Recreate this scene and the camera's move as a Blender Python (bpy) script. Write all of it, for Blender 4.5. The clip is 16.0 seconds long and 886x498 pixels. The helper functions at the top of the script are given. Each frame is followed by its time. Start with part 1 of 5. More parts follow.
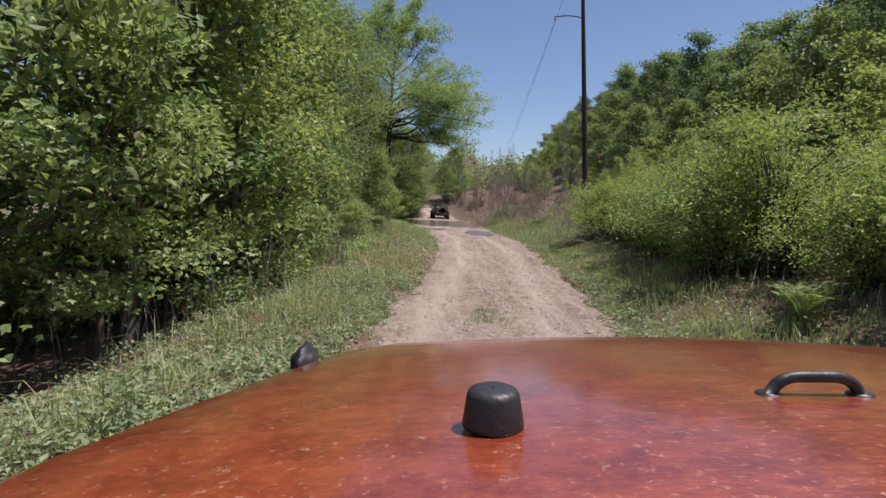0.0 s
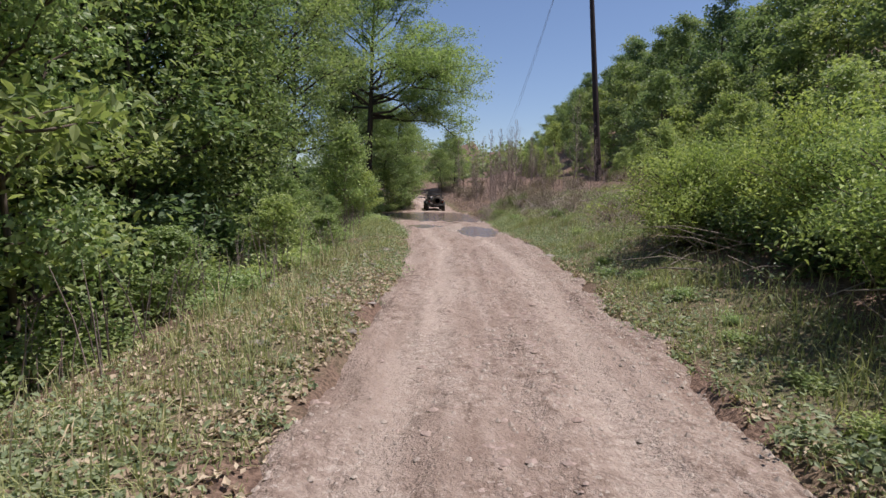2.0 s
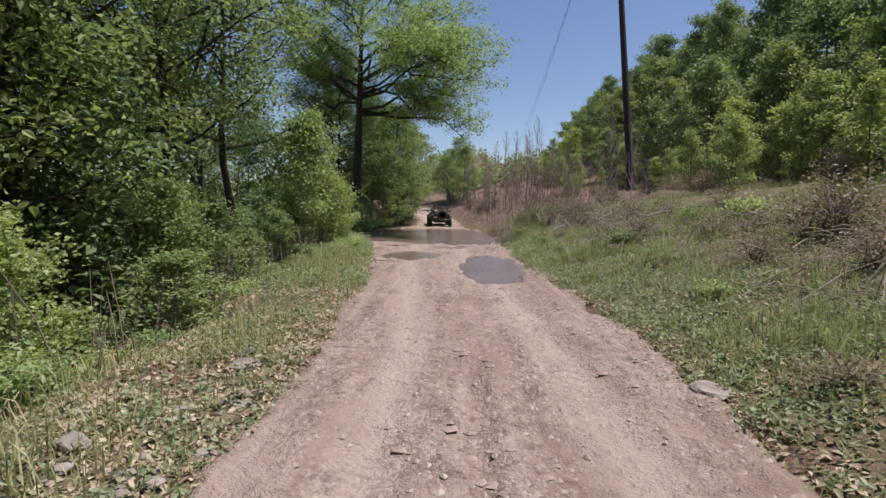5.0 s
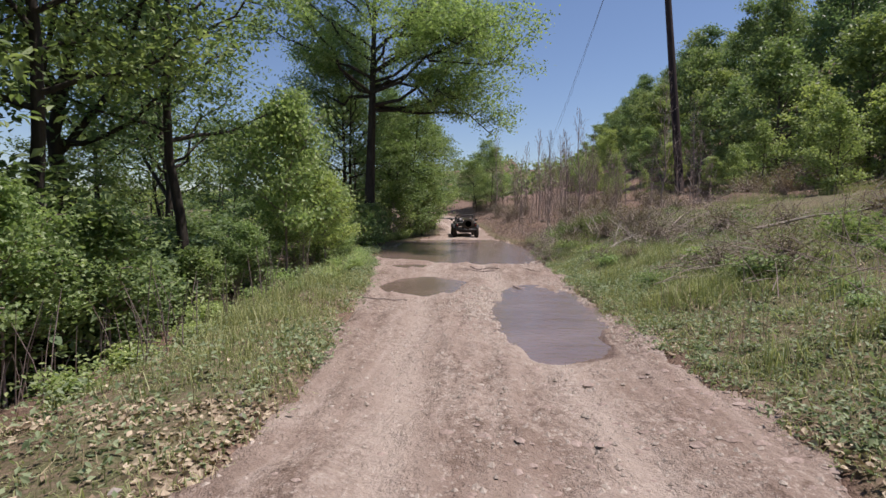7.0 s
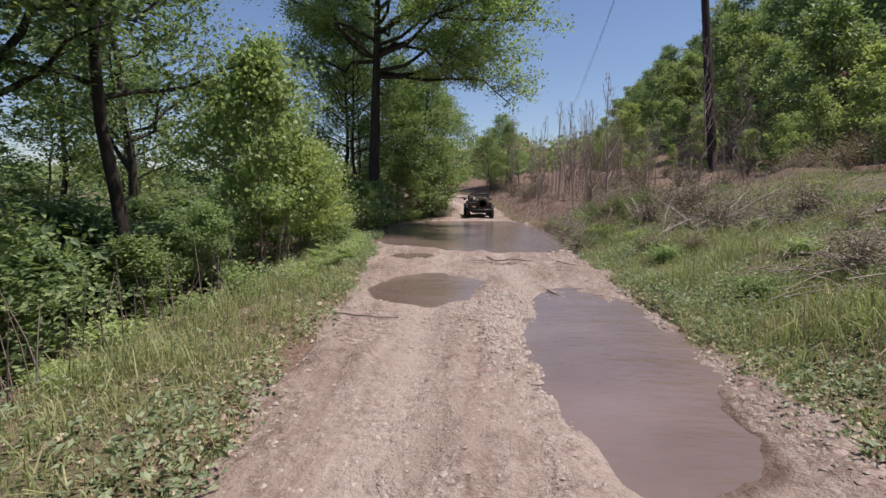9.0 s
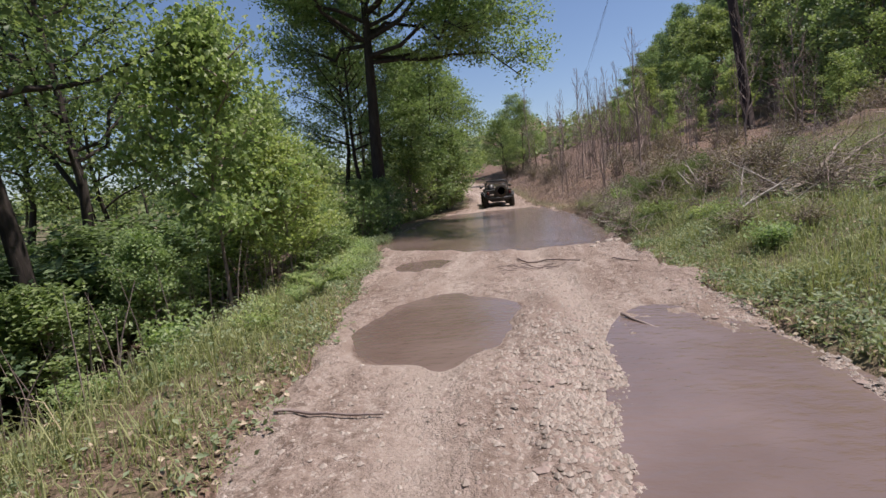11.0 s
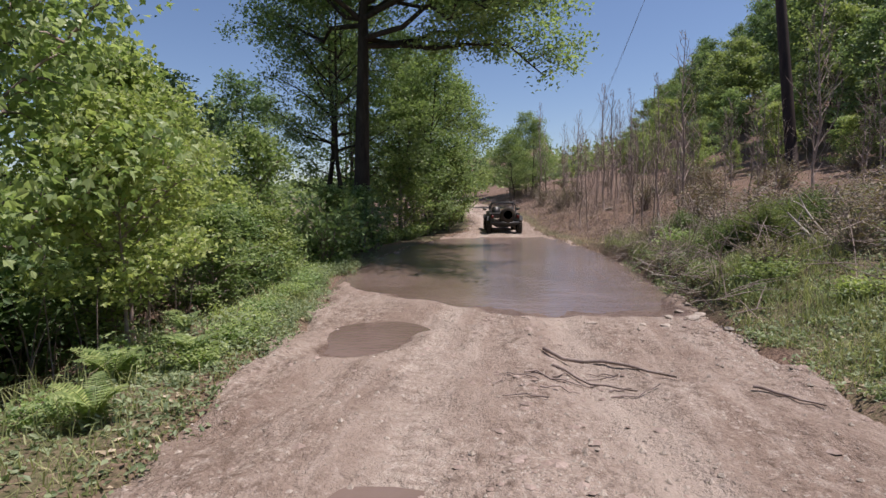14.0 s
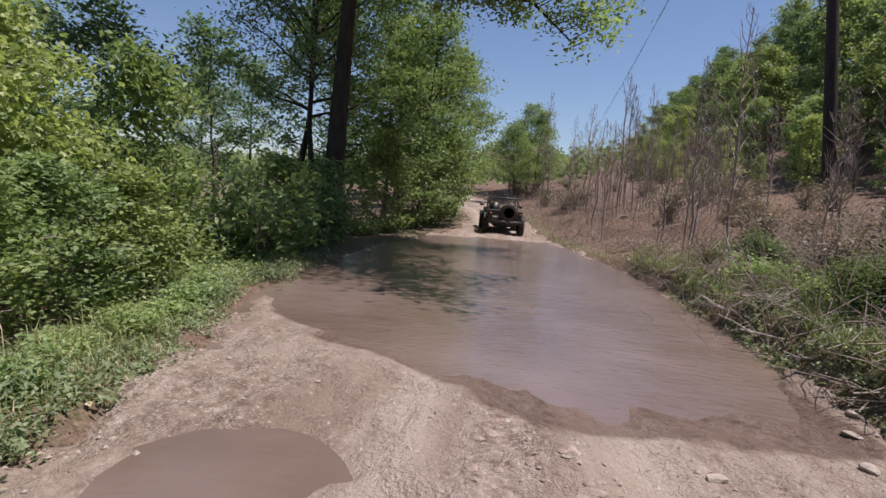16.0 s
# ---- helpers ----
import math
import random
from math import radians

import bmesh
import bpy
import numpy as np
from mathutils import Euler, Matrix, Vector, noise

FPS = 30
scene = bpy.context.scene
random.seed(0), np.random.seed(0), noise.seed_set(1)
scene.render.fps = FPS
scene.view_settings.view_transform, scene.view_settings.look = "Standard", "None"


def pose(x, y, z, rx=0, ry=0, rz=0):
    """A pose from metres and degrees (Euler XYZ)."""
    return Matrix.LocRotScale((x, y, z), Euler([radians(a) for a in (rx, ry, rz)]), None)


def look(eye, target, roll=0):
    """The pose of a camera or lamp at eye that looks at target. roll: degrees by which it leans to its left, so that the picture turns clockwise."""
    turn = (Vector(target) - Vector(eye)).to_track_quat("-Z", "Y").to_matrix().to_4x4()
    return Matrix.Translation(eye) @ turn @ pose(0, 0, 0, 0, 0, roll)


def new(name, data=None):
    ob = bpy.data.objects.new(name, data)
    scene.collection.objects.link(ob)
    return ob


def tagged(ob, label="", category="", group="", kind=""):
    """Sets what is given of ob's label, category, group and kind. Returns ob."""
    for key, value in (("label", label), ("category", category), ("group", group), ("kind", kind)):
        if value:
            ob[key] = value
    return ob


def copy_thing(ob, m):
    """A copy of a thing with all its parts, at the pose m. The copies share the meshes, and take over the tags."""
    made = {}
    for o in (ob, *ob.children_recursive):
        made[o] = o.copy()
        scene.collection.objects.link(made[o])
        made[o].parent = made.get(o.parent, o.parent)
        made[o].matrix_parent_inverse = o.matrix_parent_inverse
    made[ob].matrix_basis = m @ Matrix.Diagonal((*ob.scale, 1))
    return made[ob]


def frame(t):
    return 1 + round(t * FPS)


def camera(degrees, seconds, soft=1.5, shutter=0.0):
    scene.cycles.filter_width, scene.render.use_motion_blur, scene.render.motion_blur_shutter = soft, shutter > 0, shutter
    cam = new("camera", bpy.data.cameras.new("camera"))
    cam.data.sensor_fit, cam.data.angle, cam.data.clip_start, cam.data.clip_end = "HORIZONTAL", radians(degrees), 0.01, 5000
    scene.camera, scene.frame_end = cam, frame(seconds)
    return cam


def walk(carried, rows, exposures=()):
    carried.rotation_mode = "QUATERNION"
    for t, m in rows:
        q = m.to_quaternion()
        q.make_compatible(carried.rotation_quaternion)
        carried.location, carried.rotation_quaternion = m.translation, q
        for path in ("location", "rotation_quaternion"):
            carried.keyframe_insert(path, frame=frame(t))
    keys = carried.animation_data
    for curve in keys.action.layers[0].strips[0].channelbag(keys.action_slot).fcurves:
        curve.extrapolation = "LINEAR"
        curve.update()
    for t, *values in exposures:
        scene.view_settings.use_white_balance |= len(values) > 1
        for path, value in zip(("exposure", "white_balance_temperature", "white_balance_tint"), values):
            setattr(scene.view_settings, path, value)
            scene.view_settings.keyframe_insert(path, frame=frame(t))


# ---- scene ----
cam = camera(79.5, 16.0, 1.5)
METRES, EYE, TILT, LEAN, TURN = 36.0, 1.5, -9.6, 0.0, 0.0
ROWS = [
    (0.0, 0.0, 0.0, 0.0, -0.23, 4.6, -2.86),
    (0.5, 0.0051, 0.0608, 0.0118, -0.71, 3.51, -3.16),
    (1.0, 0.0101, 0.1163, 0.0206, -0.57, 2.02, -1.55),
    (1.5, 0.0142, 0.166, 0.0274, -0.41, 2.97, -1.71),
    (2.0, 0.0176, 0.2112, 0.0351, 0.17, 3.46, -1.17),
    (2.5, 0.02, 0.2511, 0.0415, 0.24, 3.75, -1.34),
    (3.0, 0.022, 0.2876, 0.0478, 0.31, 4.16, -1.6),
    (3.5, 0.0245, 0.3252, 0.0542, 0.57, 4.26, -1.01),
    (4.0, 0.0267, 0.3636, 0.0608, 0.62, 4.37, -1.07),
    (4.5, 0.0287, 0.4018, 0.0673, 0.95, 4.69, -0.93),
    (5.0, 0.0303, 0.4394, 0.0738, 1.53, 4.75, -1.07),
    (7.5, 0.0257, 0.6023, 0.102, 5.1, 5.6, -0.68),
    (8.0, 0.0246, 0.6228, 0.1062, 5.48, 5.54, -0.15),
    (8.5, 0.0236, 0.6414, 0.1087, 5.41, 4.28, -0.56),
    (9.0, 0.022, 0.6588, 0.1105, 5.75, 3.24, -1.26),
    (11.5, 0.0158, 0.7613, 0.1262, 8.68, 2.48, 5.01),
    (12.0, 0.0145, 0.7826, 0.1294, 8.88, 3.63, 3.45),
    (12.5, 0.0124, 0.8037, 0.1334, 8.17, 3.81, 2.42),
    (13.0, 0.0111, 0.8253, 0.136, 8.19, 4.61, 2.44),
    (13.5, 0.0091, 0.8488, 0.1396, 8.22, 4.34, 0.55),
    (14.0, 0.0074, 0.8725, 0.144, 7.89, 4.26, -0.85),
    (14.5, 0.0068, 0.8976, 0.1479, 7.1, 3.67, -1.57),
    (15.0, 0.0029, 0.9273, 0.1509, 6.26, 3.56, -4.66),
    (15.5, -0.0017, 0.9581, 0.1553, 5.61, 2.37, -6.99),
    (16.0, -0.0032, 0.984, 0.1606, 6.56, 3.4, -5.87),
]
walk(cam, [(t, pose(0, 0, EYE, TILT, LEAN, TURN) @ pose(METRES * x, METRES * y, METRES * z, 90 + pitch, roll, yaw)) for t, x, y, z, yaw, pitch, roll in ROWS], [(0.0, 0.15, 6500, 20)])

# ---------------------------------------------------------------- light
SUN = Vector((0.36, 0.08, 0.93)).normalized()
world = bpy.data.worlds.new("sky")
scene.world = world
world.use_nodes = True
sky = world.node_tree.nodes.new("ShaderNodeTexSky")
sky.sky_type = "NISHITA"
sky.sun_disc = False
sky.sun_elevation = math.asin(SUN.z)
sky.sun_rotation = math.atan2(SUN.x, SUN.y)
sky.air_density, sky.dust_density, sky.ozone_density = 1.0, 0.3, 4.0
world.node_tree.links.new(sky.outputs[0], world.node_tree.nodes["Background"].inputs[0])
world.node_tree.nodes["Background"].inputs[1].default_value = 0.097
sun = new("sun", bpy.data.lights.new("sun", "SUN"))
sun.data.energy, sun.data.angle, sun.data.color = 4.9, radians(0.6), (1.0, 0.955, 0.89)
sun.matrix_world = look((0, 0, 60), Vector((0, 0, 60)) - SUN)

# ---------------------------------------------------------------- materials


def rgba(c):
    return (*c, 1.0)


class Mat:
    """A node material with object-space noise to vary its colour and relief."""

    def __init__(self, name, rough=0.8, spec=0.3, metal=0.0):
        self.m = bpy.data.materials.new(name)
        self.m.use_nodes = True
        self.t = self.m.node_tree
        self.bsdf = self.t.nodes["Principled BSDF"]
        self.bsdf.inputs["Roughness"].default_value = rough
        self.bsdf.inputs["Specular IOR Level"].default_value = spec
        self.bsdf.inputs["Metallic"].default_value = metal
        self.co = self.t.nodes.new("ShaderNodeTexCoord").outputs["Object"]

    def link(self, a, b):
        self.t.links.new(a, b)

    def noise(self, scale, detail=5.0, rough=0.6, stretch=None):
        n = self.t.nodes.new("ShaderNodeTexNoise")
        n.inputs["Scale"].default_value, n.inputs["Detail"].default_value, n.inputs["Roughness"].default_value = scale, detail, rough
        src = self.co
        if stretch:
            mp = self.t.nodes.new("ShaderNodeMapping")
            mp.inputs["Scale"].default_value = stretch
            self.link(src, mp.inputs["Vector"])
            src = mp.outputs[0]
        self.link(src, n.inputs["Vector"])
        return n.outputs["Fac"]

    def ramp(self, fac, lo, hi):
        r = self.t.nodes.new("ShaderNodeMapRange")
        r.inputs["From Min"].default_value, r.inputs["From Max"].default_value = lo, hi
        self.link(fac, r.inputs["Value"])
        return r.outputs[0]

    def mix(self, fac, a, b, mode="MIX"):
        x = self.t.nodes.new("ShaderNodeMix")
        x.data_type, x.blend_type = "RGBA", mode
        for val, sock in ((fac, x.inputs[0]), (a, x.inputs[6]), (b, x.inputs[7])):
            if isinstance(val, tuple):
                sock.default_value = rgba(val)
            elif isinstance(val, (int, float)):
                sock.default_value = val
            else:
                self.link(val, sock)
        return x.outputs[2]

    def math(self, op, a, b=0.5):
        x = self.t.nodes.new("ShaderNodeMath")
        x.operation = op
        for val, sock in ((a, x.inputs[0]), (b, x.inputs[1])):
            if isinstance(val, (int, float)):
                sock.default_value = val
            else:
                self.link(val, sock)
        return x.outputs[0]

    def attr(self, name):
        a = self.t.nodes.new("ShaderNodeAttribute")
        a.attribute_name = name
        return a.outputs["Fac"]

    def island(self):
        return self.t.nodes.new("ShaderNodeNewGeometry").outputs["Random Per Island"]

    def object_random(self):
        return self.t.nodes.new("ShaderNodeObjectInfo").outputs["Random"]

    def color(self, c):
        if isinstance(c, tuple):
            self.bsdf.inputs["Base Color"].default_value = rgba(c)
        else:
            self.link(c, self.bsdf.inputs["Base Color"])
        return c

    def bump(self, h, dist=0.02, strength=0.6):
        b = self.t.nodes.new("ShaderNodeBump")
        b.inputs["Strength"].default_value, b.inputs["Distance"].default_value = strength, dist
        self.link(h, b.inputs["Height"])
        self.link(b.outputs[0], self.bsdf.inputs["Normal"])


def rough_mat(name, c1, c2, scale=8.0, rough=0.85, fine=60.0, relief=0.01, spec=0.25, metal=0.0, stretch=None):
    m = Mat(name, rough, spec, metal)
    col = m.mix(m.ramp(m.noise(scale, stretch=stretch), 0.3, 0.7), c1, c2)
    f = m.noise(fine, stretch=stretch)
    dark = m.mix(m.ramp(f, 0.25, 0.75), (0.72, 0.72, 0.72), (1.15, 1.15, 1.15))
    m.color(m.mix(1.0, col, dark, "MULTIPLY"))
    m.bump(f, relief)
    return m.m


def leaf_mat(name, dark, light, glow=0.42, rough=0.5):
    """Thin leaves: they pass part of the light through."""
    m = Mat(name, rough, 0.3)
    col = m.mix(m.island(), dark, light)
    tint = m.mix(m.object_random(), (0.86, 0.93, 0.95), (1.14, 1.07, 0.9))
    col = m.mix(1.0, col, tint, "MULTIPLY")
    m.color(col)
    tr = m.t.nodes.new("ShaderNodeBsdfTranslucent")
    m.link(m.mix(1.0, col, (1.12, 1.2, 0.75), "MULTIPLY"), tr.inputs["Color"])
    mx = m.t.nodes.new("ShaderNodeMixShader")
    mx.inputs[0].default_value = glow
    m.link(m.bsdf.outputs[0], mx.inputs[1])
    m.link(tr.outputs[0], mx.inputs[2])
    m.link(mx.outputs[0], m.t.nodes["Material Output"].inputs["Surface"])
    return m.m


LEAF = leaf_mat("leaf_green", (0.135, 0.20, 0.085), (0.35, 0.43, 0.20), 0.42, 0.52)
LEAF_OAK = leaf_mat("oak_leaf", (0.155, 0.23, 0.09), (0.42, 0.50, 0.22), 0.52, 0.5)
LEAF_BANK = leaf_mat("leaf_dull_green", (0.105, 0.145, 0.062), (0.235, 0.285, 0.13))
LEAF_DARK = leaf_mat("leaf_deep_green", (0.10, 0.155, 0.08), (0.22, 0.30, 0.155))
LEAF_LIGHT = leaf_mat("leaf_fresh_green", (0.18, 0.26, 0.105), (0.48, 0.56, 0.275), 0.46, 0.4)
LEAF_HILL = leaf_mat("leaf_wood", (0.13, 0.185, 0.085), (0.33, 0.40, 0.18), 0.40)
LEAF_ROSE = leaf_mat("rose_leaf", (0.145, 0.215, 0.08), (0.48, 0.57, 0.215), 0.32, 0.6)
LEAF_PALE = leaf_mat("leaf_pale_green", (0.19, 0.26, 0.11), (0.43, 0.50, 0.22), 0.42)
GRASS = leaf_mat("grass", (0.20, 0.24, 0.115), (0.45, 0.465, 0.255), 0.35)
HERB = leaf_mat("herb_leaf", (0.18, 0.225, 0.115), (0.42, 0.45, 0.26), 0.35)
BRAMBLE = leaf_mat("bramble_leaf", (0.16, 0.125, 0.095), (0.27, 0.235, 0.155), 0.25)
STRAW = rough_mat("straw", (0.42, 0.33, 0.20), (0.55, 0.46, 0.30), 3.0)
DRY_LEAF = leaf_mat("dry_leaf", (0.24, 0.18, 0.135), (0.56, 0.48, 0.385), 0.12, 0.8)
BARK = rough_mat("bark", (0.085, 0.065, 0.05), (0.17, 0.14, 0.11), 6.0, 0.92, 40.0, 0.02, stretch=(1, 1, 0.25))
# dark bark, with the shade under the crowns put into its colour
SHADED_BARK = rough_mat("shaded_dark_bark", (0.035, 0.028, 0.024), (0.085, 0.07, 0.058), 5.0, 0.95, 30.0, 0.03, stretch=(1, 1, 0.2))
TWIG = rough_mat("twig", (0.23, 0.175, 0.155), (0.40, 0.325, 0.285), 5.0, 0.9)
BLEACHED = rough_mat("bleached_wood", (0.38, 0.33, 0.28), (0.62, 0.56, 0.49), 5.0, 0.9)
DEAD = rough_mat("dead_wood", (0.22, 0.175, 0.14), (0.46, 0.39, 0.33), 5.0, 0.9)
POLE = rough_mat("pole_wood", (0.03, 0.021, 0.02), (0.07, 0.047, 0.042), 3.0, 0.85, 30.0, 0.01, stretch=(1, 1, 0.15))
IRON = rough_mat("grey_iron", (0.12, 0.12, 0.13), (0.22, 0.22, 0.23), 20.0, 0.55, metal=0.6)
STONE = rough_mat("field_stone", (0.34, 0.28, 0.23), (0.52, 0.45, 0.38), 9.0, 0.9, 70.0, 0.008)
ROCK = rough_mat("lichened_stone", (0.20, 0.175, 0.15), (0.40, 0.355, 0.31), 7.0, 0.92, 45.0, 0.012)
RUBBER = rough_mat("black_rubber", (0.018, 0.018, 0.02), (0.045, 0.042, 0.04), 30.0, 0.45, 160.0, 0.0015, spec=0.5)
TYRE = rough_mat("muddy_tyre", (0.02, 0.02, 0.02), (0.10, 0.08, 0.06), 6.0, 0.9)
OLIVE = rough_mat("dark_olive_paint", (0.028, 0.027, 0.02), (0.075, 0.066, 0.048), 4.0, 0.45, spec=0.5)


def ground_material():
    m = Mat("earth", 0.95, 0.15)
    big, mid, fine = m.noise(0.45, 4), m.noise(3.0, 6), m.noise(28.0, 6)
    green = m.mix(m.ramp(mid, 0.3, 0.7), (0.10, 0.105, 0.052), (0.185, 0.18, 0.095))
    green = m.mix(m.ramp(m.noise(14.0, 6, 0.7), 0.46, 0.6), green, (0.19, 0.145, 0.10))
    litter = m.mix(m.ramp(fine, 0.3, 0.7), (0.10, 0.066, 0.05), (0.28, 0.19, 0.14))
    w = m.ramp(m.math("ADD", m.attr("litter"), m.math("MULTIPLY", m.math("SUBTRACT", big, 0.5), 1.6)), 0.3, 0.75)
    col = m.mix(w, green, litter)
    m.color(m.mix(1.0, col, m.mix(m.ramp(fine, 0.25, 0.75), (0.65, 0.65, 0.65), (1.2, 1.2, 1.2)), "MULTIPLY"))
    m.bump(fine, 0.05, 0.8)
    return m.m


def road_material():
    m = Mat("dirt", 0.95, 0.2)
    big, mid, fine = m.noise(0.5, 5), m.noise(3.0, 7, 0.65), m.noise(45.0, 5, 0.65)
    streak = m.noise(1.0, 6, 0.6, (5.0, 0.35, 1.0))
    crumb, zone = m.noise(10.0, 5, 0.7, (1.0, 0.7, 1.0)), m.noise(0.9, 4, 0.6, (1.6, 0.5, 1.0))
    col = m.mix(m.ramp(big, 0.35, 0.65), (0.285, 0.212, 0.174), (0.395, 0.312, 0.265))
    col = m.mix(m.math("MULTIPLY", m.ramp(streak, 0.5, 0.72), 0.6), col, (0.50, 0.415, 0.365))
    col = m.mix(m.math("MULTIPLY", m.ramp(streak, 0.48, 0.34), 0.45), col, (0.245, 0.172, 0.14))
    col = m.mix(m.math("MULTIPLY", m.ramp(mid, 0.55, 0.72), 0.6), col, (0.25, 0.175, 0.142))
    track = m.attr("track")
    col = m.mix(m.math("MULTIPLY", track, 0.6), col, (0.50, 0.415, 0.36))
    loose = m.math("SUBTRACT", 1.0, m.math("MULTIPLY", track, 0.8))
    rubble = m.math("MULTIPLY", m.math("MULTIPLY", m.ramp(crumb, 0.51, 0.62), m.ramp(zone, 0.36, 0.55)), loose)
    wave = m.t.nodes.new("ShaderNodeTexWave")
    wave.bands_direction = "Y"
    wave.inputs["Scale"].default_value, wave.inputs["Distortion"].default_value = 2.6, 2.5
    place = m.t.nodes.new("ShaderNodeTexCoord")
    m.link(place.outputs["Object"], wave.inputs["Vector"])
    tread = m.math("MULTIPLY", m.math("MULTIPLY", m.ramp(wave.outputs["Fac"], 0.6, 0.85), track), m.ramp(zone, 0.48, 0.6))
    col = m.mix(m.math("MULTIPLY", tread, 0.4), col, (0.24, 0.175, 0.14))
    col = m.mix(m.math("MULTIPLY", rubble, 0.75), col, (0.155, 0.108, 0.085))
    pale = m.math("MULTIPLY", m.ramp(crumb, 0.45, 0.36), m.ramp(zone, 0.4, 0.6))
    col = m.mix(m.math("MULTIPLY", pale, 0.6), col, (0.53, 0.455, 0.40))
    col = m.mix(1.0, col, m.mix(m.ramp(fine, 0.25, 0.75), (0.78, 0.78, 0.765), (1.03, 1.035, 1.02)), "MULTIPLY")
    speck = m.noise(26.0, 3, 0.75)
    col = m.mix(m.math("MULTIPLY", m.math("MULTIPLY", m.ramp(speck, 0.56, 0.66), m.ramp(zone, 0.35, 0.6)), 0.6), col, (0.56, 0.49, 0.43))
    col = m.mix(m.math("MULTIPLY", m.math("MULTIPLY", m.ramp(speck, 0.42, 0.35), m.ramp(zone, 0.38, 0.6)), 0.5), col, (0.17, 0.125, 0.10))
    col = m.mix(1.0, col, (1.06, 1.06, 1.04), "MULTIPLY")
    wet = m.ramp(m.math("ADD", m.attr("wet"), m.math("MULTIPLY", m.math("SUBTRACT", mid, 0.5), 0.7)), 0.25, 0.7)
    m.color(m.mix(wet, col, m.mix(1.0, col, (0.58, 0.51, 0.49), "MULTIPLY")))
    m.link(m.mix(wet, (0.95, 0.95, 0.95), (0.35, 0.35, 0.35)), m.bsdf.inputs["Roughness"])
    m.bump(m.math("ADD", m.math("MULTIPLY", mid, 2.0), m.math("ADD", m.math("MULTIPLY", fine, 0.4), m.math("ADD", m.math("MULTIPLY", crumb, 1.3), m.math("MULTIPLY", speck, 0.8)))), 0.05, 0.9)
    return m.m


def water_material():
    m = Mat("muddy_water", 0.14, 0.5)
    m.color(m.mix(m.ramp(m.noise(0.6, 3), 0.3, 0.7), (0.15, 0.105, 0.084), (0.215, 0.157, 0.134)))
    m.bump(m.math("ADD", m.noise(9.0, 3, 0.5, (0.7, 1.3, 1.0)), m.math("MULTIPLY", m.noise(1.8, 2, 0.5, (0.5, 1.4, 1.0)), 1.6)), 0.016, 0.8)
    return m.m


def hood_material():
    m = Mat("burnt_orange_paint", 0.30, 0.5, 0.25)
    col = m.mix(m.ramp(m.noise(26.0, 6, 0.78, (0.75, 1.0, 1.0)), 0.36, 0.64), (0.235, 0.036, 0.016), (0.43, 0.09, 0.036))
    dust = m.ramp(m.noise(130.0, 4, 0.75), 0.58, 0.70)
    m.color(m.mix(m.math("MULTIPLY", dust, 0.55), col, (0.58, 0.36, 0.24)))
    m.bsdf.inputs["Coat Weight"].default_value, m.bsdf.inputs["Coat Roughness"].default_value = 1.0, 0.14
    m.link(m.mix(dust, (0.30, 0.30, 0.30), (0.7, 0.7, 0.7)), m.bsdf.inputs["Roughness"])
    m.bump(m.noise(60.0, 5, 0.65, (0.5, 1.0, 1.0)), 0.006, 0.6)
    return m.m


EARTH, DIRT, WATER, HOOD = ground_material(), road_material(), water_material(), hood_material()
RED = rough_mat("red_lens", (0.10, 0.012, 0.01), (0.18, 0.03, 0.02), 20.0, 0.25, spec=0.5)
CLOD = rough_mat("dry_clod", (0.26, 0.19, 0.155), (0.45, 0.36, 0.31), 6.0, 0.95, 60.0, 0.004)
CHROME = rough_mat("dull_steel", (0.35, 0.35, 0.36), (0.5, 0.5, 0.5), 12.0, 0.35, metal=0.9)
GLASS = Mat("windscreen_glass", 0.03, 0.5)
GLASS.color((0.9, 0.95, 0.95))
GLASS.bsdf.inputs["Transmission Weight"].default_value = 1.0
GLASS = GLASS.m

# ---------------------------------------------------------------- geometry helpers


def _hash(i, j, s):
    n = (i * 374761393 + j * 668265263 + s * 1442695041) & 0xFFFFFFFF
    n = ((n ^ (n >> 13)) * 1274126177) & 0xFFFFFFFF
    return ((n ^ (n >> 16)) & 0xFFFF) / 65535.0


def vnoise(x, y, s=0):
    i, j = np.floor(x).astype(np.int64), np.floor(y).astype(np.int64)
    u, v = x - i, y - j
    u, v = u * u * (3 - 2 * u), v * v * (3 - 2 * v)
    a = _hash(i, j, s) * (1 - u) + _hash(i + 1, j, s) * u
    b = _hash(i, j + 1, s) * (1 - u) + _hash(i + 1, j + 1, s) * u
    return a * (1 - v) + b * v - 0.5


def fbm(x, y, scale, octaves=4, s=0):
    x, y = np.asarray(x, float) * scale, np.asarray(y, float) * scale
    out, amp = 0.0, 1.0
    for k in range(octaves):
        out = out + amp * vnoise(x, y, s + k)
        x, y, amp = x * 2.03 + 7.1, y * 2.03 + 3.7, amp * 0.5
    return out


def smooth(a, b, x):
    t = np.clip((x - a) / (b - a), 0, 1)
    return t * t * (3 - 2 * t)


